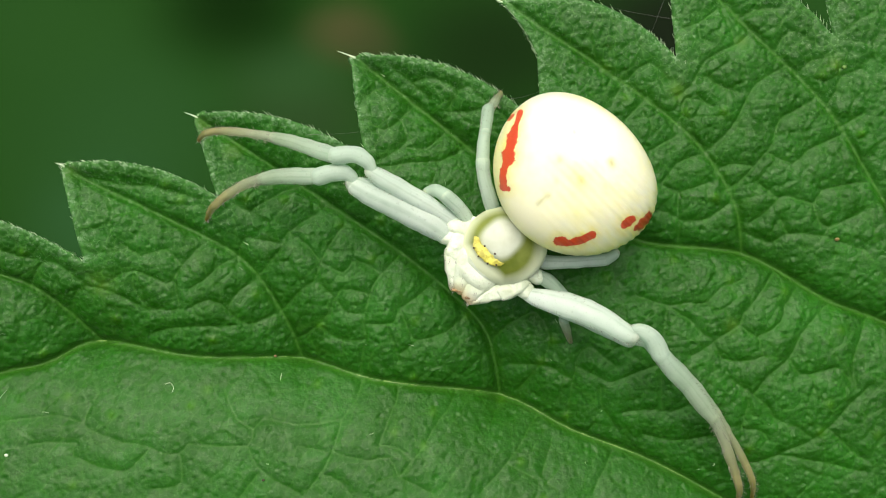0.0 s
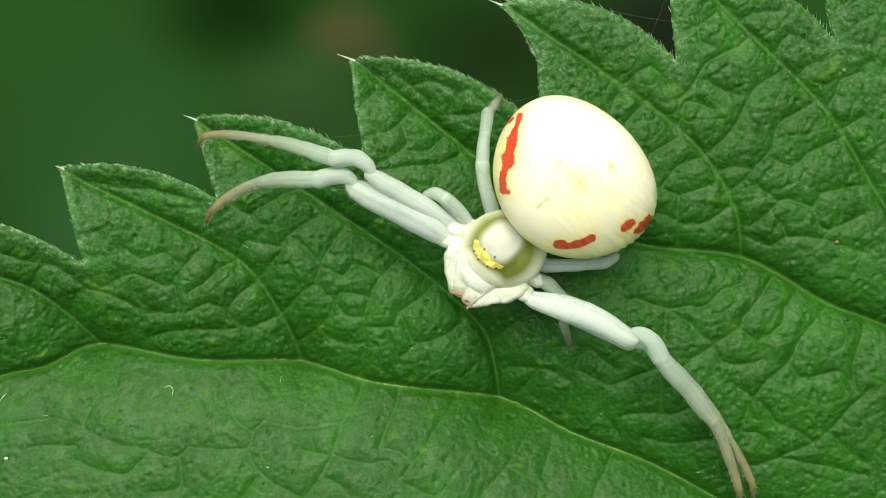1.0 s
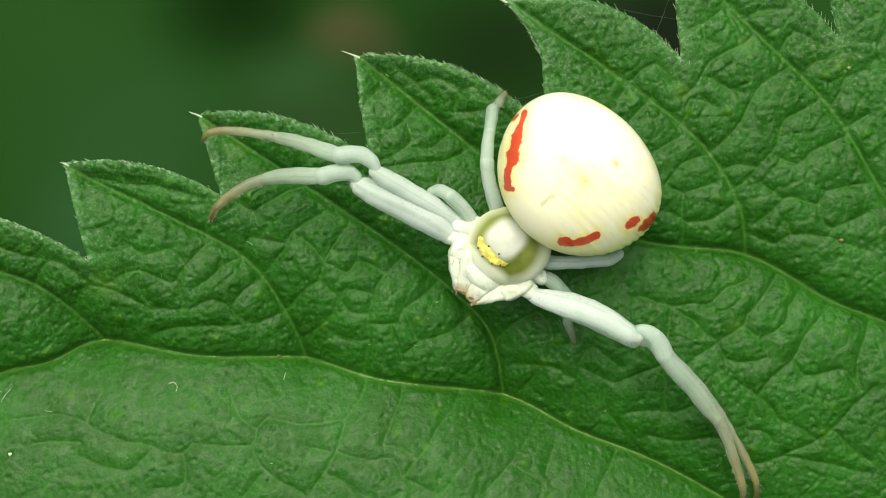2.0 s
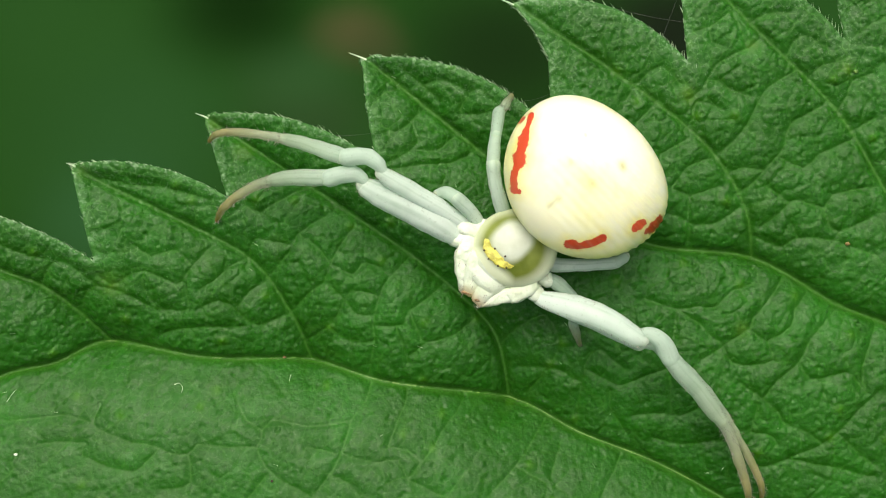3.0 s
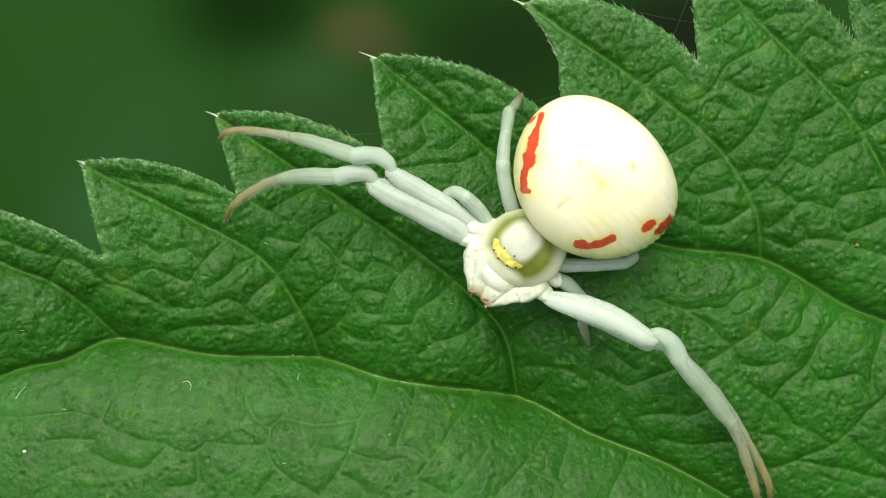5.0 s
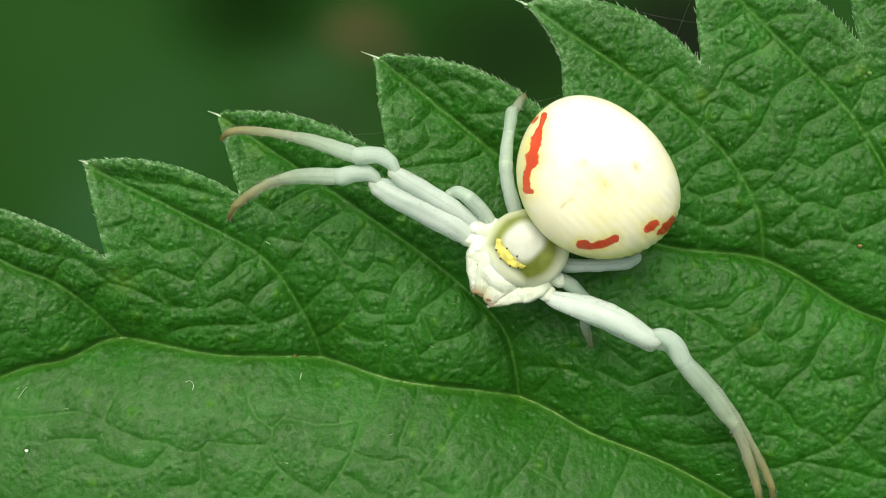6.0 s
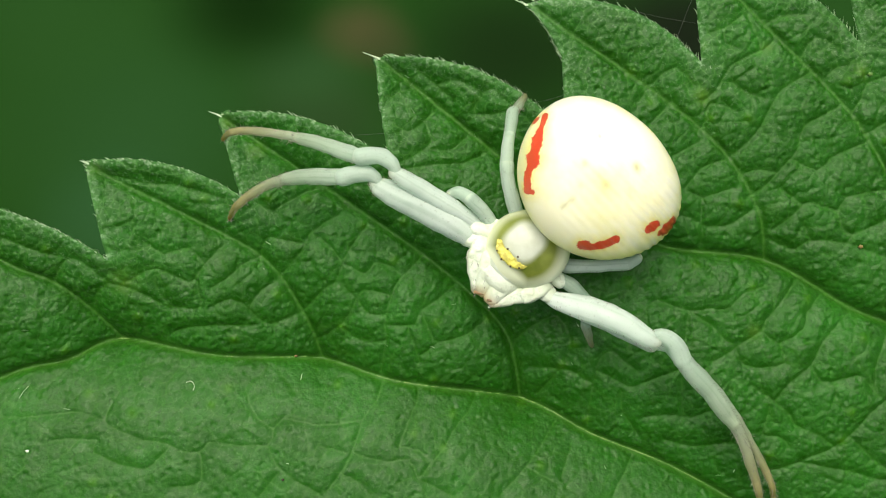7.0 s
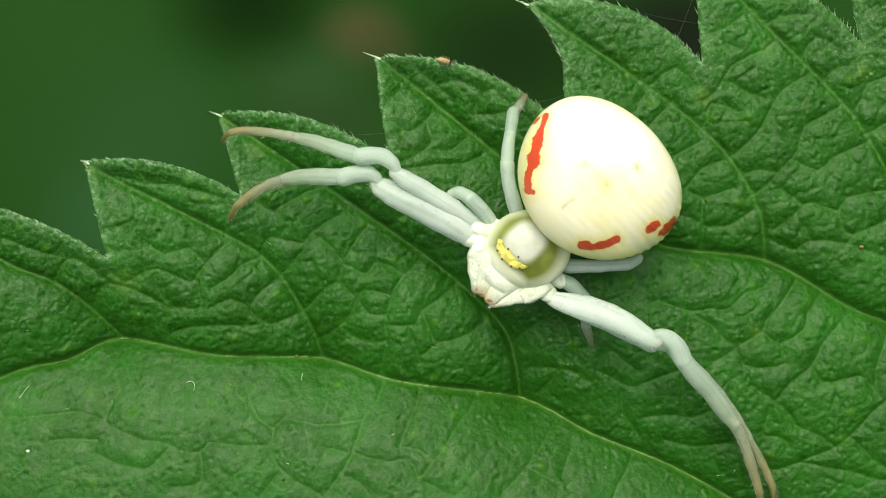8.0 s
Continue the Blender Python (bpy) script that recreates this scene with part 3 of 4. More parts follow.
def relief(x, y):
    """The leaf's height in mm, and how much of a vein each place is."""
    x, y = np.asarray(x, float), np.asarray(y, float)
    rim = near(x, y, [EDGE[::4]], 1)
    inner = np.clip(0.75 + rim / 2.5, 0, 1)
    z = 0.6 + 0.2 * swell(x, y, 9.0, 3)
    vein, calm = np.zeros(x.shape), np.ones(x.shape)
    for line, depth, width, thick in RIBS.values():
        d = near(x, y, [line])
        z -= 1.25 * inner * depth * np.exp(-np.sqrt(d * d + 0.004) / width)
        calm *= 1 - 0.9 * np.exp(-((d / 0.16) ** 2))
        vein = np.maximum(vein, np.maximum(np.exp(-((d / (thick * 1.8)) ** 2)), 0.22 * np.exp(-((d / 0.15) ** 2))))
    # facets between the lesser veins: each a low cushion with a sharp valley round it
    wx, wy = x + 0.045 * swell(x, y, 0.8, 11), y + 0.045 * swell(x, y, 0.8, 12)
    twig = near(wx, wy, [line for lobe in LESSER.values() for line in lobe], 2, 3.0)
    vein = np.maximum(vein, 0.42 * np.exp(-((twig / 0.04) ** 2)))
    valleys = 0.115 * (1 - np.exp(-twig / 0.5)) + 0.045 * (1 - np.exp(-twig / 0.09))
    bumps = 0.02 * swell(x, y, 1.7, 21)
    middle = np.clip(0.1 + twig / 0.45, 0, 1)
    # their own smaller cushions, two sizes
    along, across = 0.75 * wx + 0.66 * wy, -0.66 * wx + 0.75 * wy
    f1, f2, who, lean = cobbles(along * 0.85 + 3.3, across, 1.0, 3)
    gap = f2 - f1
    bumps += middle * (0.032 * (1 - np.exp(-gap / 0.15)) + (0.03 * (who - 0.5) + 0.06 * lean) * np.clip(gap / 0.16, 0, 1))
    cell = who
    vein = np.maximum(vein, 0.34 * np.exp(-((gap / 0.045) ** 2)))
    f1, f2, who, lean = cobbles(wx, wy, 0.52, 2)
    gap = f2 - f1
    bumps += middle * (0.020 * (1 - np.exp(-gap / 0.3)) + (0.016 * (who - 0.5) + 0.06 * lean) * np.clip(gap / 0.22, 0, 1))
    cell = 0.6 * cell + 0.4 * who
    vein = np.maximum(vein, 0.2 * np.exp(-((gap / 0.07) ** 2)))
    # blisters and pits
    f1, f2, who, lean = cobbles(x, y, 0.3, 4)
    valleys = valleys + np.where(who > 0.84, 0.035, np.where(who < 0.2, -0.07, 0.0)) * np.exp(-((f1 / 0.3) ** 2)) * (0.25 + 0.75 * middle)
    f1, f2, who, lean = cobbles(x, y, 2.3, 6)
    sting = np.where(who > 0.35, np.exp(-((f1 * 2.3 / 0.17) ** 2)), 0)
    bumps += 0.09 * sting
    bumps *= 1 + 0.3 * np.exp(-((rim / 2.5) ** 2))
    bumps += 0.008 * swell(x, y, 0.18, 8) + 0.05 * np.exp(-rim / 0.3) * swell(x, y, 0.2, 9)
    # the blade is smoother on the far side of the midrib
    mid_x, mid_y = np.array(RIBS["midrib"][0]).T
    beyond = np.clip((np.interp(x, mid_x, mid_y) - y) / 0.6, 0, 1)
    z += (valleys * (1.2 - 0.4 * beyond) + bumps * (1.1 - 0.6 * beyond)) * calm * np.clip(0.65 + rim / 5, 0, 1)
    z -= 0.25 * np.exp(-rim / 0.35)
    return z, vein, np.exp(-rim / 0.2), sting, 0.07 + 0.15 * np.exp(-rim / 1.6), cell, 0.8 - 0.36 * beyond


def nettle_leaf():
    plant = tagged(new("nettle_leaf"), "toothed green nettle leaf with sunken veins and fine hairs", "leaf")
    plant.matrix_world = BASE
    eu = EDGE[:, 0] + SHEAR * EDGE[:, 1]
    eu = np.maximum.accumulate(eu + np.arange(len(eu)) * 1e-6)
    step = 0.056
    gx, gy = np.meshgrid(np.arange(-23, 24, step), np.arange(-14.5, 12.5, step))

    def depth_inside(px, py):
        u = px + SHEAR * py
        low = -12.0 - 2.2 * np.sin(math.pi * np.clip((u - eu[0]) / (eu[-1] - eu[0]), 0, 1))
        hit = (u > eu[0]) & (u < eu[-1]) & (py < np.interp(u, eu, EDGE[:, 1])) & (py > low)
        return hit

    ok = depth_inside(gx, gy)
    cell = ok[:-1, :-1] & ok[1:, :-1] & ok[:-1, 1:] & ok[1:, 1:]
    used, count = np.zeros(gx.shape, bool), np.zeros(gx.shape, int)
    for a in (0, 1):
        for b in (0, 1):
            count[a:a + cell.shape[0], b:b + cell.shape[1]] += cell
    used = count > 0
    border = used & (count < 4)
    dense = np.vstack([p + (q - p) * np.linspace(0, 1, 6, endpoint=False)[:, None] for p, q in zip(EDGE[:-1], EDGE[1:])])
    bi, bj = np.nonzero(border)
    for i, j in zip(bi, bj):
        d = np.hypot(dense[:, 0] - gx[i, j], dense[:, 1] - gy[i, j])
        k = d.argmin()
        if d[k] < step * 2.2:
            gx[i, j], gy[i, j] = dense[k]
    number = np.cumsum(used.ravel()).reshape(gx.shape) - 1
    x, y = gx[used], gy[used]
    z, vein, rim, sting, net, cell_shade, coarse = relief(x, y)
    j, i = np.nonzero(cell)
    faces = np.stack([number[j, i], number[j, i + 1], number[j + 1, i + 1], number[j + 1, i]], 1).tolist()
    verts = np.stack([x, y, z], 1).tolist()
    stain = np.zeros(len(x))
    for sx, sy, size in ((-7.5, 3.95, 0.34), (-8.65, 5.0, 0.3), (10.2, 6.0, 0.35), (12.2, -3.25, 0.28), (-12.8, -1.3, 0.5), (16.3, 6.9, 0.3), (-13.9, 3.2, 0.25), (12.7, 7.9, 0.25)):
        stain = np.maximum(stain, np.exp(-((x - sx) ** 2 + (y - sy) ** 2) / size**2))
    blade = mesh_object("blade", verts, faces, LEAF, plant, attrs={"vein": vein, "rim": rim, "sting": sting, "net": net, "cell": cell_shade, "stain": stain, "coarse": coarse})
    solid = blade.modifiers.new("thickness", "SOLIDIFY")
    solid.thickness, solid.offset = 0.22 * MM, -1
    for name, (line, _, _, thick) in RIBS.items():
        c = curve_points(line, 14)
        zz = relief(c[:, 0], c[:, 1])[0]
        fade = np.linspace(1, 0.45, len(c))
        if name == "midrib":
            fade = fade[::-1]
        pts = [(p[0], p[1], h - 0.012, thick * (0.6 if name == "midrib" else 0.4) * f) for p, h, f in zip(c, zz, fade)]
        v, f, _ = tube(pts, 8, 1, False, 0.6)
        mesh_object("midrib" if name == "midrib" else "side_vein", v, f, VEIN, plant, "thin yellow-green vein")
    # the stalk and the stem that carry the leaf
    foot = np.array((40.0, -26.0, -4.0))
    v, f, _ = tube([(16.5, -12.2, -0.6, 0.55), (26, -18, -1.2, 0.6), (*foot, 0.7)], 12, 8)
    mesh_object("leaf_stalk", v, f, VEIN, plant, "slender green leaf stalk")
    down = np.array((0.0, -math.sin(radians(35)), -math.cos(radians(35))))
    v, f, _ = tube([(*(foot + down * d), 1.6 + 0.004 * d) for d in (-14, 0, 60, 130, 190, 236)], 14, 6)
    mesh_object("stem", v, f, VEIN, plant, "upright green nettle stem rising from the ground")
    # fine hairs along the margin and a longer bristle on each tooth
    rng = random.Random(4)
    pieces = []
    for p, q in zip(EDGE[:-1], EDGE[1:]):
        d = q - p
        run = np.linalg.norm(d)
        if run == 0 or p[1] > 12 or p[0] < -19:
            continue
        d /= run
        for _ in range(max(1, round(run / 0.13)) if rng.random() < (0.9 if d[0] > 0.5 else 0.6 if d[0] < -0.4 else 0.12) else 0):
            s = p + (q - p) * rng.random()
            h = relief(s[:1], s[1:])[0][0]
            out = np.array((-d[1], d[0]))
            length = rng.uniform(0.12, 0.36) * (0.65 if s[0] < -7 else 1.0)
            lean = out * rng.uniform(0.1, 0.5) - d * rng.uniform(0.6, 1.0) * (1 if d[0] > 0.4 else -1)
            foot = (s[0] - out[0] * 0.03, s[1] - out[1] * 0.03, h - 0.04)
            tip = (s[0] + lean[0] * length, s[1] + lean[1] * length, h + rng.uniform(0.0, 0.25))
            pieces.append(spike(foot, tip, rng.uniform(0.014, 0.026)))
    v, f = joined(pieces)
    tagged(mesh_object("margin_hairs", v, f, HAIR, plant, "short pale hairs along the toothed margin", smooth=False), kind="stuff")
    # a few hairs lying on the face of the blade
    pieces = []
    for _ in range(45):
        sx, sy = rng.uniform(-19, 19), rng.uniform(-11, 10)
        if not depth_inside(np.array([sx + 0.3]), np.array([sy + 0.6]))[0]:
            continue
        h = relief(np.array([sx]), np.array([sy]))[0][0]
        a = rng.gauss(2.4, 0.5)
        length = rng.uniform(0.1, 0.28)
        pieces.append(spike((sx, sy, h - 0.02), (sx + math.cos(a) * length, sy + math.sin(a) * length, h + rng.uniform(0.1, 0.25)), rng.uniform(0.008, 0.014)))
    v, f = joined(pieces)
    tagged(mesh_object("face_hairs", v, f, HAIR, plant, "scattered fine pale hairs", smooth=False), kind="stuff")
    for (tip, *_), reach in zip((*TEETH[1:4], TEETH[5]), (0.35, 0.7, 1.1, 0.95)):
        h = relief(np.array(tip[:1]), np.array(tip[1:]))[0][0]
        pts = [(tip[0] + 0.12, tip[1] - 0.06, h - 0.05, 0.05), (tip[0] - 0.12 * reach, tip[1] + 0.04 * reach, h, 0.028), (tip[0] - 0.5 * reach, tip[1] + 0.17 * reach, h + 0.1, 0.008)]
        v, f, _ = tube(pts, 8, 4)
        mesh_object("tooth_bristle", v, f, HAIR, plant, "pale pointed bristle")
    return plant


nettle_leaf()

# ---- the crab spider ----
spider = tagged(new("crab_spider"), "cream-white crab spider with red flank stripes standing on the leaf", "spider")
spider.matrix_world = BASE


def abdomen():
    base = np.array((3.71, 0.61, 2.5))
    long = np.array((0.71, 0.69, 0.12))
    long /= np.linalg.norm(long)
    wide = np.array((0.70, -0.71, 0.0))
    wide -= long * wide.dot(long)
    wide /= np.linalg.norm(wide)
    high = np.cross(wide, long)
    if high[2] < 0:
        high = -high
    length, half_width, half_height = 5.48, 3.31, 2.75
    rows, sides = 150, 200
    verts, faces = [], []
    for i in range(rows + 1):
        phi = math.pi * min(max(i / rows, 0.004), 0.996)
        s = (1 - math.cos(phi)) / 2
        w = math.sin(phi) * (0.92 + 0.22 * s * s)
        for k in range(sides):
            a = 2 * math.pi * k / sides
            groove = 1 + 0.018 * math.sin(120 * s + 2 * math.sin(9 * s)) * max(0.0, math.cos(a - 0.85)) ** 3 * math.sin(phi) ** 2
            v = base + long * length * s + (wide * half_width * math.cos(a) * w + high * half_height * math.sin(a) * w * math.sin(phi) ** -0.3) * groove
            verts.append(v)
        if i:
            for k in range(sides):
                j, n = (i - 1) * sides, (k + 1) % sides
                faces.append((j + k, j + n, j + sides + n, j + sides + k))
    faces += [tuple(range(sides))[::-1], tuple(range(len(verts) - sides, len(verts)))]
    v = np.array(verts)
    rel = v - base
    up = rel @ high
    x, y = v[:, 0], v[:, 1]
    red, halo = np.zeros(len(v)), np.zeros(len(v))
    for line, width in (
        ([(3.73, 4.89), (3.63, 4.6), (3.51, 4.26)], 0.093),
        ([(3.32, 4.64), (3.47, 4.8)], 0.066),
        ([(3.49, 4.24), (3.4, 3.89), (3.36, 3.68)], 0.135),
        ([(3.4, 3.97), (3.36, 3.75)], 0.186),
        ([(3.34, 3.64), (3.28, 3.35), (3.22, 3.06)], 0.176),
        ([(3.26, 3.33), (3.22, 3.08)], 0.228),
        ([(3.18, 3), (3.07, 2.69), (3.05, 2.15)], 0.128),
        ([(3.09, 2.05), (3.24, 2.05)], 0.083),
        ([(4.96, 0.15), (5.2, 0.12)], 0.166),
        ([(5.33, 0.08), (5.74, 0.15), (6.18, 0.35)], 0.149),
        ([(7.36, 0.7), (7.6, 0.87)], 0.166),
        ([(7.81, 0.56), (8.02, 0.7)], 0.083),
        ([(8.06, 0.7), (8.37, 0.97)], 0.207),
    ):
        d = near(x, y, [line], 4)
        red = np.maximum(red, np.clip(1 - d / width * 0.53, 0, 1))
        halo = np.maximum(halo, np.clip(1 - (d - width) / 0.34, 0, 1))
    red, halo = np.where(up > -0.6, red, 0), np.where(up > -0.6, halo, 0)
    pit = np.zeros(len(v))
    for line, size, deep in (
        ([(4.22, 1.47), (4.38, 1.61), (4.6, 1.77)], 0.079, 0.6),
        ([(5.49, 3.99), (5.51, 3.93)], 0.099, 0.7),
        ([(4.95, 3), (4.95, 2.95)], 0.119, 0.6),
        ([(6.75, 2.89), (6.79, 2.81)], 0.138, 0.9),
        ([(5.68, 2.27), (5.7, 2.21)], 0.138, 0.75),
        ([(5.88, 3.32), (5.88, 3.26)], 0.079, 0.3),
        ([(4.83, 2.23), (4.83, 2.19)], 0.099, 0.35),
        ([(6.53, 2.08), (6.55, 2.04)], 0.099, 0.35),
    ):
        d = near(x, y, [line], 4)
        pit = np.maximum(pit, np.where(up > 0, deep * np.exp(-((d / size) ** 2)), 0))
    v -= np.outer(pit * 0.03, high)
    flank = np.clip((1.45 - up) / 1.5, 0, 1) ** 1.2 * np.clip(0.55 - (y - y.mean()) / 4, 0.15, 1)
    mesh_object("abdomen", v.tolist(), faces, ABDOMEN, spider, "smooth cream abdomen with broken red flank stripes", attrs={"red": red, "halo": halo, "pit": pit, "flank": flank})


def rounded_block(centre, axes, halves, power=3.2, rings=24, sides=36):
    """A superellipsoid: a block with well-rounded edges."""
    v, f = ball((0, 0, 0), (1, 1, 1), None, rings, sides)
    v = np.array(v)
    p = np.abs(v) ** power
    v /= (p.sum(1) ** (1 / power))[:, None]
    return (v * halves) @ np.asarray(axes) + np.asarray(centre), f


def crumple(v, size=1.0):
    """Vertices pushed a little out of place, for wrinkled skin."""
    return np.array([p + size * (0.05 * np.array(noise.noise_vector(Vector(p) * 3.0)) + 0.03 * np.array(noise.noise_vector(Vector(p) * 7.0))) for p in v])


def front_body():
    back = np.array((0.70, 0.68, 0.16))
    back /= np.linalg.norm(back)
    side = np.array((0.69, -0.72, 0.0))
    side -= back * side.dot(back)
    side /= np.linalg.norm(side)
    up = np.cross(side, back)
    up = up if up[2] > 0 else -up
    axes = (back, side, up)
    v, f = ball((3.22, 0, 1.8), (1.62, 1.5, 1.0), None, 70, 110)
    v = np.array(v)
    mid = np.array((3.06, 0.28, 2.7))
    rel = v - mid
    top = v[:, 2] > 1.9
    soft = (np.abs(rel @ np.array((0.70, 0.71, 0)) / 0.75) ** 3 + np.abs(rel @ np.array((0.69, -0.72, 0)) / 0.7) ** 3) ** (1 / 3)
    white = np.where(top, np.clip((1.13 - soft) / 0.3, 0, 1), 0)
    rad = np.hypot(v[:, 0] - (3.1, 0.06, 2.4)[0], v[:, 1] - (3.1, 0.06, 2.4)[1]) / 1.55
    v[:, 2] += np.where(top, 0.1 * np.clip((1.35 - soft) / 0.5, 0, 1), 0)
    mesh_object("carapace", v.tolist(), f, CARAPACE, spider, "translucent olive carapace with a white head patch and pale rim", attrs={"pale": np.maximum(np.clip((rad - 0.71) / 0.26, 0, 1), np.clip((-0.85 - rel @ np.array((0.70, 0.71, 0))) / 0.3, 0, 1)), "white": white})
    v, f = rounded_block((2.5, -0.5, 1.72), axes, (0.75, 1.05, 0.72), 2.3)
    mesh_object("face", v.tolist(), f, FACE, spider, "creamy white front of the head")
    pts = [(2.1, 0.25, 2.64, 0.105), (2.18, -0.04, 2.73, 0.2), (2.47, -0.34, 2.75, 0.231), (2.83, -0.55, 2.72, 0.211), (3.19, -0.57, 2.67, 0.105)]
    v, f, _ = tube(pts, 22, 10, flat=0.32)
    v = np.array([p + 0.045 * np.array(noise.noise_vector(Vector(p) * 9.0)) for p in v]).tolist()
    mesh_object("eye_band", v, f, YELLOW, spider, "bright yellow band across the eyes")
    for p in ((2.01, -0.06, 2.8), (2.17, -0.38, 2.82), (2.51, -0.65, 2.82), (2.83, -0.71, 2.8), (2.4, 0, 2.93), (2.78, -0.29, 2.93)):
        v, f = ball(p, (0.042, 0.042, 0.042), None, 8, 10)
        mesh_object("eye", v, f, DARK, spider, "tiny dark bead eye")
    v, f = rounded_block((2.11, -0.93, 1.6), axes, (0.62, 0.98, 0.6), 2.4)
    mesh_object("mouth_plate", v.tolist(), f, FACE, spider, "white plate behind the jaws")

    def block_along(a, b, wide, thick, power=2.8, taper=0.45):
        a, b = np.array(a), np.array(b)
        d = b - a
        half = np.linalg.norm(d) / 2
        d /= 2 * half
        s = np.cross(d, (0.1, 0, 1.0))
        s /= np.linalg.norm(s)
        v, f = rounded_block((0, 0, 0), np.eye(3), (half, wide, thick), power, 26, 30)
        k = 1 - taper * np.clip((v[:, 0] / half + 1) / 2, 0, 1)
        v[:, 1] *= k
        v[:, 2] *= k
        return v @ np.array((d, s, np.cross(s, d))) + (a + b) / 2, f

    rng = random.Random(8)
    for name, a, b, wide, thick, taper in (
        ("jaw", (1.97, -0.06, 1.9), (1.43, -1.79, 1.5), 0.52, 0.42, 0.42),
        ("jaw", (2.74, -0.75, 1.9), (1.69, -2.05, 1.5), 0.52, 0.42, 0.42),
        ("palp", (1.64, 0.5, 1.7), (1.12, -0.49, 1.75), 0.36, 0.32, 0.05),
        ("palp", (1.16, -0.11, 1.75), (1.32, -1.75, 1.45), 0.33, 0.3, 0.35),
        ("palp", (4.05, -1.27, 1.7), (2.93, -1.87, 1.75), 0.38, 0.32, 0.05),
        ("palp", (3.36, -1.61, 1.75), (1.77, -2.08, 1.5), 0.35, 0.3, 0.35),
    ):
        v, f = block_along(a, b, wide, thick, 3.6, taper)
        v = crumple(v)
        a, b = np.array(a), np.array(b)
        tan = np.clip(((v - a) @ (b - a) / (b - a).dot(b - a) - 0.72) / 0.35, 0, 1) * (taper > 0.1)
        part = mesh_object(name, v.tolist(), f, FACE, spider, "white bristly " + name, attrs={"tan": tan})
        pieces = []
        for _ in range(22):
            w = rng.uniform(0.2, 0.95)
            t = rng.uniform(0, 6.28)
            o = np.array((math.cos(t), math.sin(t), rng.uniform(0.3, 0.9)))
            o /= np.linalg.norm(o)
            foot = a + (b - a) * w + o * wide * (1 - taper * w) * 0.9
            pieces.append(spike(foot, foot + o * rng.uniform(0.08, 0.2) + (b - a) * 0.06, 0.013))
        bv, bf = joined(pieces)
        tagged(mesh_object("bristles", bv, bf, BRISTLE, part, smooth=False), kind="stuff")
    for a, b in (((1.23, -1.64, 1.72), (1.53, -1.72, 1.7)), ((1.72, -1.94, 1.74), (2.07, -2.04, 1.72))):
        v, f, _ = tube([(*a, 0.06), (*b, 0.04)], 10, 5, flat=0.7)
        mesh_object("fang", v, f, BROWN, spider, "small brown fang")
    for a, b, size in (((2.28, 0.24, 1.7), (0.95, 0.45, 1.6), 0.38), ((2.28, 0.45, 1.7), (1.25, 0.8, 1.75), 0.34), ((2.5, 0.67, 1.6), (1.77, 0.93, 1.65), 0.3), ((3.15, -0.84, 1.6), (3.97, -1.68, 1.65), 0.36), ((3.38, -0.63, 1.4), (4.46, -1.24, 1.4), 0.3)):
        v, f, _ = tube([(*a, size), ((a[0] + b[0]) / 2, (a[1] + b[1]) / 2, (a[2] + b[2]) / 2, size), (*b, size * 0.95)], 18, 6, flat=0.8)
        v = crumple(v).tolist()
        mesh_object("hip", v, f, FACE, spider, "white leg joint at the body")


def leg(segments, tip_from=2, pale=0.88):
    """One leg: femur first (the part itself), then its further segments as sub-parts; the last ones turn brown."""
    top = None
    for i, (name, pts) in enumerate(segments):
        if i == len(segments) - 1:
            x, y, z, size = pts[-1]
            pts = [*pts[:-1], (x, y, relief(np.array([x]), np.array([y]))[0][0] + size * 0.9, size)]
        v, f, along = tube(pts, 36, 9, flat=0.86)
        rng = random.Random(len(v) + i)
        lines = [rng.random() ** 5 for _ in range(36)]
        streak = [(0.35 if i == 1 else 1.0) * lines[k % 36] * (0.55 + 0.45 * noise.noise(Vector(p) * 2.2)) for k, p in enumerate(v)]
        v = [p + 0.03 * np.array(noise.noise_vector(Vector(p) * 2.6)) for p in v]
        along = np.asarray(along)
        if i < tip_from:
            tone = 0.22 * along if i == 2 and len(segments) > 4 else np.zeros(len(v))
        else:
            last = i == len(segments) - 1
            tone = 0.72 + 0.28 * along if last else 0.25 + 0.47 * along
            if len(segments) < 5:
                tone = 0.1 + 0.7 * along if last else 0.0 * along
        ob = mesh_object("leg" if top is None else name, v, f, LEG, top or spider, attrs={"tip": tone, "streak": streak, "joint": np.exp(-(along / 0.06) ** 2) + np.exp(-((1 - along) / 0.06) ** 2), "white": pale * (1.0 - 0.5 * along if i == 0 else 0.42 - 0.12 * along if i == 1 else 0.2 - 0.2 * along)})
        top = top or ob
        if i != 1:
            rng = random.Random(i)
            c = curve_points(pts, 8)
            pieces = []
            for p in c:
                for _ in range(3 if i < 3 else 5):
                    a = rng.uniform(0, 6.28)
                    o = np.array((math.cos(a), math.sin(a), 0.4)) * p[3]
                    pieces.append(spike(p[:3] + o * 0.9, p[:3] + o * 1.0 + o / p[3] * rng.uniform(0.04, 0.08 if i < 3 else 0.2) + (c[-1][:3] - c[0][:3]) * 0.03, 0.0095))
            bv, bf = joined(pieces)
            tagged(mesh_object("bristles", bv, bf, BRISTLE, top, smooth=False), kind="stuff")
    return top


abdomen()
front_body()
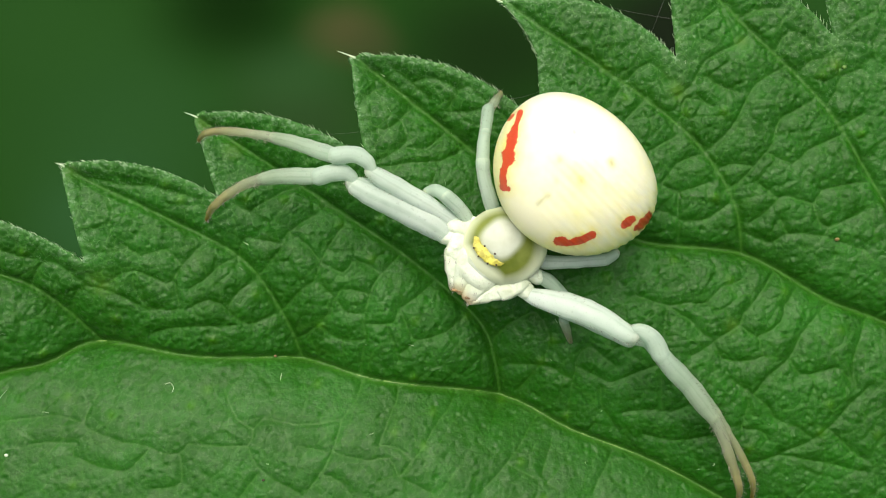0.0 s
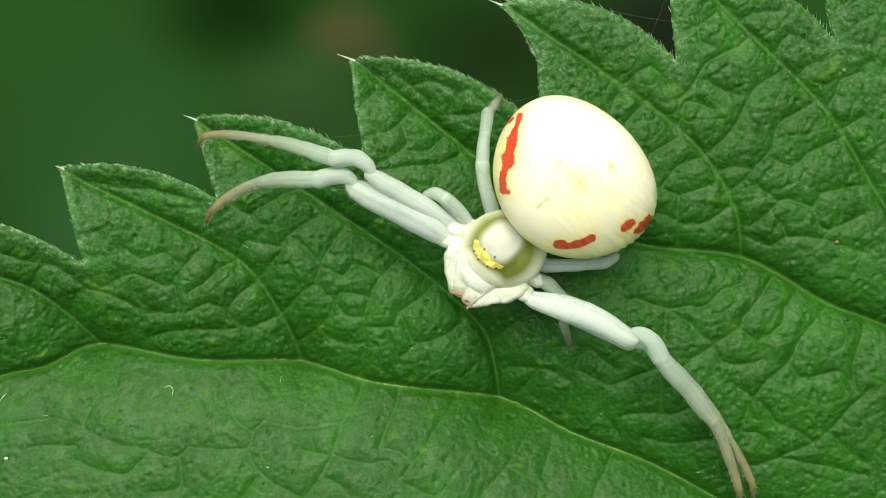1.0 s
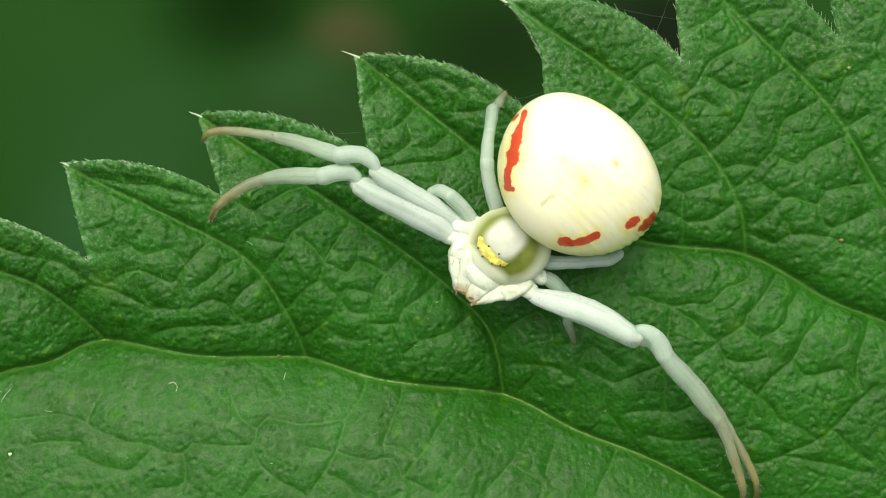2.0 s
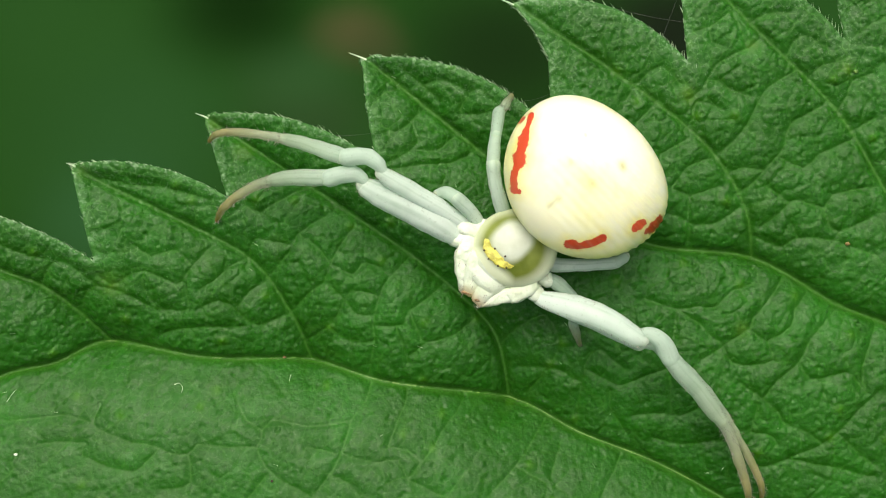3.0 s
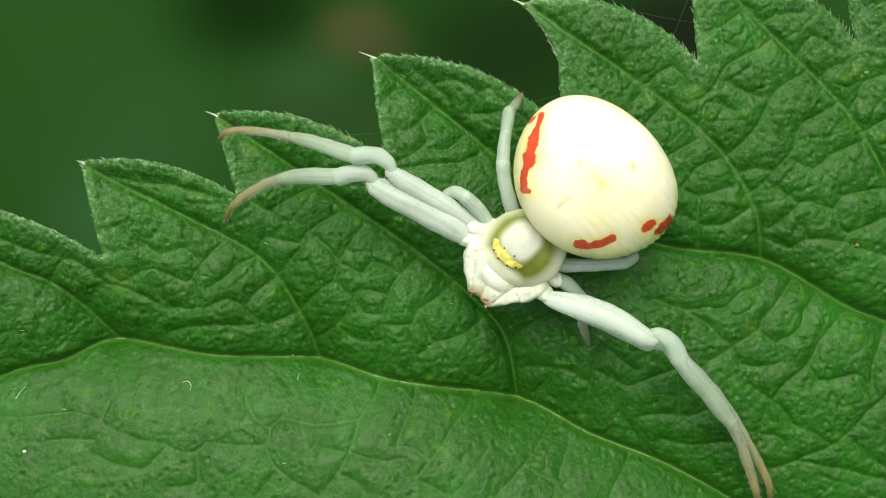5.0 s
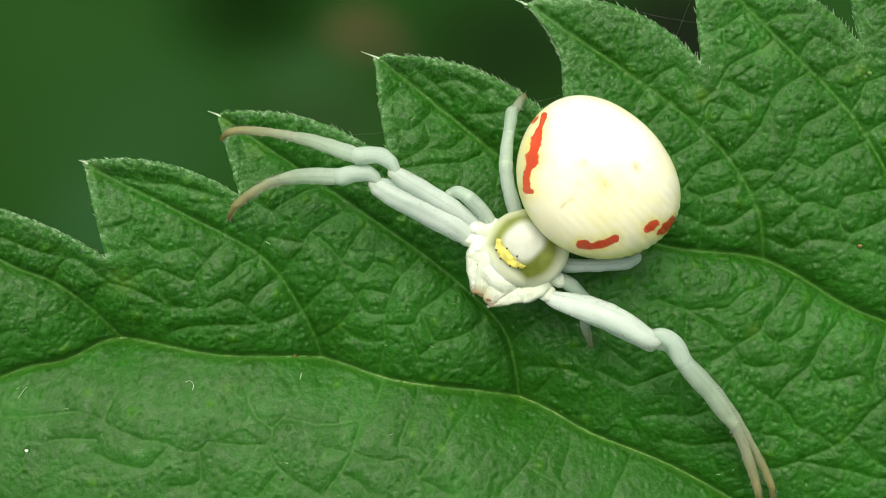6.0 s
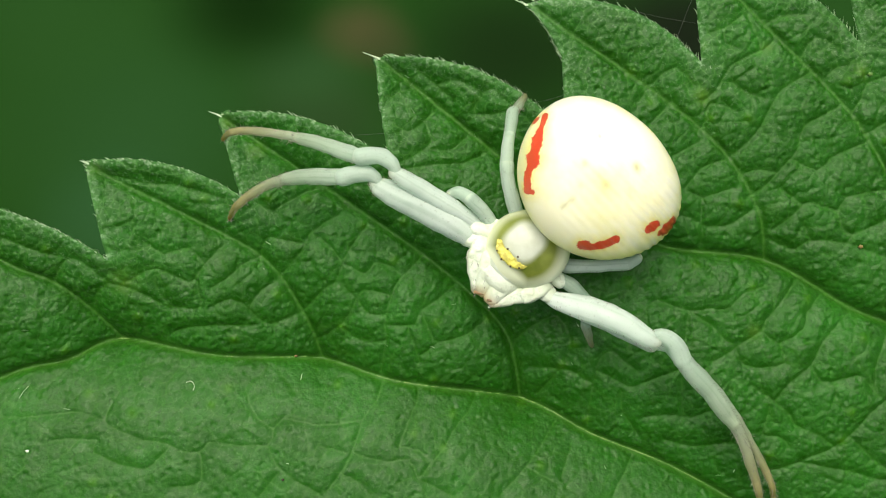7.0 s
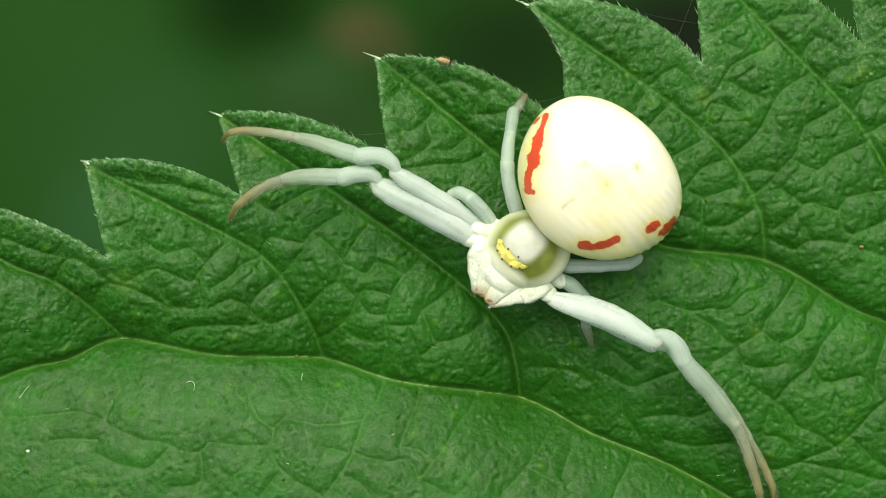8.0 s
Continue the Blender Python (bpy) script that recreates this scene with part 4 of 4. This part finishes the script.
# eight legs, the two long pairs first on either side
leg([("femur", [(1.35, 0.91, 1.6, 0.259), (0.37, 1.53, 2.2, 0.341), (-0.79, 2.21, 2.7, 0.358), (-1.52, 2.64, 2.95, 0.314), (-1.79, 2.81, 3, 0.251)]),
    ("patella", [(-1.71, 2.84, 3.05, 0.188), (-1.93, 3.19, 3.15, 0.271), (-2.31, 3.43, 3.1, 0.313), (-2.77, 3.45, 3.05, 0.334), (-3.07, 3.41, 3, 0.335)]),
    ("tibia", [(-3.11, 3.42, 2.95, 0.304), (-3.74, 3.65, 2.7, 0.305), (-4.72, 3.99, 2.4, 0.254), (-5.34, 4.16, 2.15, 0.224), (-5.52, 4.21, 2.1, 0.181)]),
    ("metatarsus", [(-5.48, 4.21, 2.05, 0.192), (-6.3, 4.39, 1.7, 0.172), (-7.22, 4.53, 1.3, 0.163), (-7.79, 4.56, 1.15, 0.153)]),
    ("tarsus", [(-7.79, 4.56, 1.15, 0.153), (-8.26, 4.51, 0.95, 0.131), (-8.77, 4.36, 0.7, 0.077)])], 3)
leg([("femur", [(1.14, 0.39, 1.4, 0.368), (0.37, 0.92, 1.9, 0.515), (-0.69, 1.51, 2.25, 0.543), (-1.75, 2.01, 2.55, 0.486), (-2.33, 2.3, 2.6, 0.38), (-2.5, 2.41, 2.6, 0.274)]),
    ("patella", [(-2.42, 2.45, 2.65, 0.19), (-2.56, 2.69, 2.75, 0.253), (-2.9, 2.82, 2.75, 0.326), (-3.32, 2.78, 2.7, 0.337), (-3.73, 2.68, 2.6, 0.348)]),
    ("tibia", [(-3.78, 2.69, 2.5, 0.307), (-4.41, 2.72, 2.3, 0.319), (-5.19, 2.74, 2, 0.299), (-5.82, 2.69, 1.75, 0.258), (-6.05, 2.65, 1.65, 0.216)]),
    ("metatarsus", [(-5.99, 2.68, 1.62, 0.216), (-6.57, 2.54, 1.3, 0.195), (-7.15, 2.29, 1.05, 0.186), (-7.61, 2, 0.9, 0.175)]),
    ("tarsus", [(-7.61, 2, 0.9, 0.175), (-8.11, 1.61, 0.55, 0.143), (-8.54, 1.2, 0.25, 0.078)])], 3)
leg([("femur", [(1.9, 0.89, 1.5, 0.26), (1.52, 1.41, 2, 0.28), (1.02, 1.89, 2.3, 0.27)]),
    ("patella", [(0.98, 1.93, 2.3, 0.26), (0.6, 2.11, 2.2, 0.24), (0.3, 2.05, 2, 0.2)]),
    ("tibia", [(0.3, 2.05, 2, 0.2), (0.35, 1.72, 1.2, 0.17), (0.69, 1.24, 0.4, 0.1)])], 2, 0.6)
leg([("femur", [(2.93, 0.98, 1.4, 0.282), (2.62, 1.93, 2, 0.278), (2.44, 2.62, 2.2, 0.266), (2.39, 3.19, 2.3, 0.276)]),
    ("patella", [(2.39, 3.27, 2.3, 0.255), (2.43, 3.78, 2.3, 0.234), (2.5, 4.26, 2.25, 0.223)]),
    ("tibia", [(2.5, 4.26, 2.25, 0.223), (2.58, 4.72, 1.9, 0.225), (2.66, 5.18, 1.6, 0.237), (2.73, 5.3, 1.5, 0.195)]),
    ("tarsus", [(2.73, 5.28, 1.5, 0.195), (3, 5.66, 1, 0.153), (3.26, 6.07, 0.4, 0.089)])], 2, 0.5)
leg([("femur", [(4.01, -1.81, 1.5, 0.238), (4.36, -1.96, 1.7, 0.345), (5.07, -2.15, 2.1, 0.448), (5.87, -2.39, 2.5, 0.487), (6.77, -2.79, 2.85, 0.441), (7.48, -3.26, 3, 0.377), (7.82, -3.41, 3, 0.293)]),
    ("patella", [(7.73, -3.22, 3, 0.188), (8.1, -3.18, 3.05, 0.251), (8.49, -3.41, 3, 0.314), (8.77, -3.8, 2.85, 0.346), (8.91, -4.12, 2.75, 0.358)]),
    ("tibia", [(8.94, -4.17, 2.7, 0.327), (9.43, -4.74, 2.5, 0.349), (9.99, -5.32, 2.25, 0.34), (10.65, -6.14, 1.95, 0.321), (11.03, -6.62, 1.8, 0.258)]),
    ("metatarsus", [(11.09, -6.67, 1.75, 0.237), (11.46, -7.32, 1.45, 0.206), (11.83, -8.18, 1.1, 0.196), (12.15, -9, 0.8, 0.176)]),
    ("tarsus", [(12.15, -9, 0.8, 0.176), (12.38, -9.72, 0.5, 0.133), (12.61, -10.49, 0.2, 0.067)])], 3)
leg([("femur", [(4.4, -2.07, 1.2, 0.283), (5.96, -2.64, 1.8, 0.365), (7.81, -3.57, 2.3, 0.319)]),
    ("patella", [(8.03, -3.53, 2.25, 0.255), (8.57, -3.66, 2.2, 0.298), (9.02, -4.14, 2.1, 0.32)]),
    ("tibia", [(9.18, -4.27, 2.05, 0.299), (10.21, -5.33, 1.8, 0.301), (11.21, -6.46, 1.4, 0.228)]),
    ("metatarsus", [(11.26, -6.5, 1.38, 0.195), (11.96, -7.58, 1, 0.153), (12.57, -8.62, 0.7, 0.154)]),
    ("tarsus", [(12.57, -8.62, 0.7, 0.154), (12.9, -9.42, 0.45, 0.133), (13.14, -10.33, 0.2, 0.067)])], 3)
leg([("femur", [(4.37, -1.07, 1.2, 0.26), (4.9, -1.39, 1.4, 0.27), (5.44, -1.93, 1.4, 0.24)]),
    ("patella", [(5.46, -1.97, 1.4, 0.22), (5.53, -2.48, 1.2, 0.22), (5.51, -2.93, 1, 0.2)]),
    ("tarsus", [(5.51, -2.93, 1, 0.2), (5.69, -3.39, 0.6, 0.15), (5.91, -3.87, 0.2, 0.07)])], 2, 0.12)
leg([("femur", [(4.75, -0.65, 1, 0.284), (5.83, -0.67, 1.1, 0.24), (7.1, -0.59, 1.1, 0.24)]),
    ("patella", [(7.18, -0.57, 1.1, 0.24), (7.46, -0.44, 1, 0.197), (7.56, -0.33, 0.9, 0.175)]),
    ("tarsus", [(7.56, -0.33, 0.9, 0.175), (6.79, -0.33, 0.5, 0.155), (5.72, -0.26, 0.2, 0.089)])], 2, 0.7)

# ---- small things on and by the leaf ----


def thread(a, b, sag):
    a, b = np.array(a), np.array(b)
    mid = (a + b) / 2 - (0, sag, 0)
    v, f, _ = tube([(*a, 0.0045), (*mid, 0.0045), (*b, 0.0045)], 6, 6)
    ob = mesh_object("silk_thread", v, f, SILK)
    ob.matrix_world = BASE
    tagged(ob, "fine grey silk thread spun between two leaf teeth", "silk thread", "silk threads")


thread((9.2, 8.24, 0), (9.87, 9.96, 0), 0)
thread((7.05, 9.53, 0), (10, 8.91, 0), 0.05)
thread((-4.45, 4.5, -0.1), (-2.24, 4.59, -0.1), 0.03)
thread((3.44, 5.78, 0), (4.8, 6.07, 0.2), 0.05)


def speck(spot, size, mat, label):
    x, y, z = spot
    h = relief(np.array([x]), np.array([y]))[0][0]
    v, f = ball((0, 0, 0), (size, size * 0.8, size * 0.6), None, 8, 10)
    rng = random.Random(int(x * 100))
    v = [p * rng.uniform(0.8, 1.15) for p in v]
    ob = mesh_object("dust_grain", v, f, mat)
    ob.matrix_world = BASE @ pose(x * MM, y * MM, (h + size * 0.4) * MM)
    tagged(ob, label, "grain", "grains on the leaf")


speck((-16.34, -7.95, 0), 0.08, FACE, "tiny white grain stuck to the leaf")
speck((16.34, 0.09, 0), 0.1, OCHRE, "tiny brown grain stuck to the leaf")
speck((-6.29, -9.06, 0), 0.06, DARK, "tiny black grain stuck to the leaf")
speck((16.67, 6.83, 0), 0.1, VEIN, "tiny pale green grain in a leaf notch")
speck((1.87, -2.36, 0), 0.05, FACE, "tiny white grain stuck to the leaf")
speck((-6.03, -4.38, 0), 0.07, BROWN, "tiny brown grain stuck to the leaf")


def fibre(points):
    """A short pale fibre lying on the leaf."""
    pts = [(x, y, relief(np.array([x]), np.array([y]))[0][0] + lift, 0.009) for x, y, lift in points]
    v, f, _ = tube(pts, 6, 6)
    ob = mesh_object("plant_fibre", v, f, HAIR)
    ob.matrix_world = BASE
    tagged(ob, "short pale fibre lying on the leaf", "fibre", "fibres on the leaf")


fibre([(-16.6, -5.5, 0.02), (-16.72, -5.68, 0.1), (-16.9, -5.95, 0.02)])
fibre([(-10.3, -5.35, 0.02), (-10.1, -5.3, 0.1), (-9.95, -5.46, 0.12), (-10.0, -5.66, 0.02)])
fibre([(-5.72, -5.05, 0.02), (-5.75, -5.25, 0.06), (-5.76, -5.3, 0.02)])


def mite():
    """A speck of an insect with feelers and six legs; it heads along +x."""
    top = tagged(new("tiny_insect"), "tiny orange-brown insect crawling over the leaf margin", "insect")
    v, f = ball((-0.06, 0, 0.09), (0.27, 0.11, 0.09), None, 16, 16)
    mesh_object("body", v, f, MITE, top)
    v, f = ball((0.19, 0, 0.08), (0.06, 0.055, 0.055), None, 10, 12)
    mesh_object("head", v, f, DARK, top, "dark brown head")
    for k in (-1, 1):
        v, f, _ = tube([(0.25, 0.03 * k, 0.12, 0.014), (0.34, 0.1 * k, 0.22, 0.012), (0.44, 0.12 * k, 0.26, 0.008)], 6, 4)
        mesh_object("feeler", v, f, BRISTLE, top)
        for n in (-0.08, 0.05, 0.15):
            v, f, _ = tube([(n, 0.06 * k, 0.1, 0.016), (n - 0.03, 0.15 * k, 0.11, 0.010), (n - 0.07, 0.19 * k, 0.0, 0.007)], 6, 4)
            mesh_object("leg", v, f, BRISTLE, top)
    return top


insect = mite()


def on_margin(x, y, z, turn):
    return BASE @ pose(x * MM, y * MM, z * MM, 0, 0, turn)


def motions():
    # the insect climbs along the underside of a tooth and comes over its margin
    rows = [(0.0, (-1.25, 7.08), -0.75, 10), (4.0, (-1.07, 7.12), -0.75, 30), (5.8, (-0.76, 7.34), -0.55, 75), (6.6, (-0.62, 7.34), -0.55, 65),
            (7.2, (-0.4, 7.28), -0.6, 20), (7.5, (-0.25, 7.37), -0.5, 0), (7.8, (-0.07, 7.48), 0.0, -15), (8.0, (0.07, 7.46), 0.02, -15)]
    walk(insect, [(t, on_margin(*p, relief(np.array(p[:1]), np.array(p[1:]))[0][0] + lift, turn)) for t, p, lift, turn in rows])


motions()
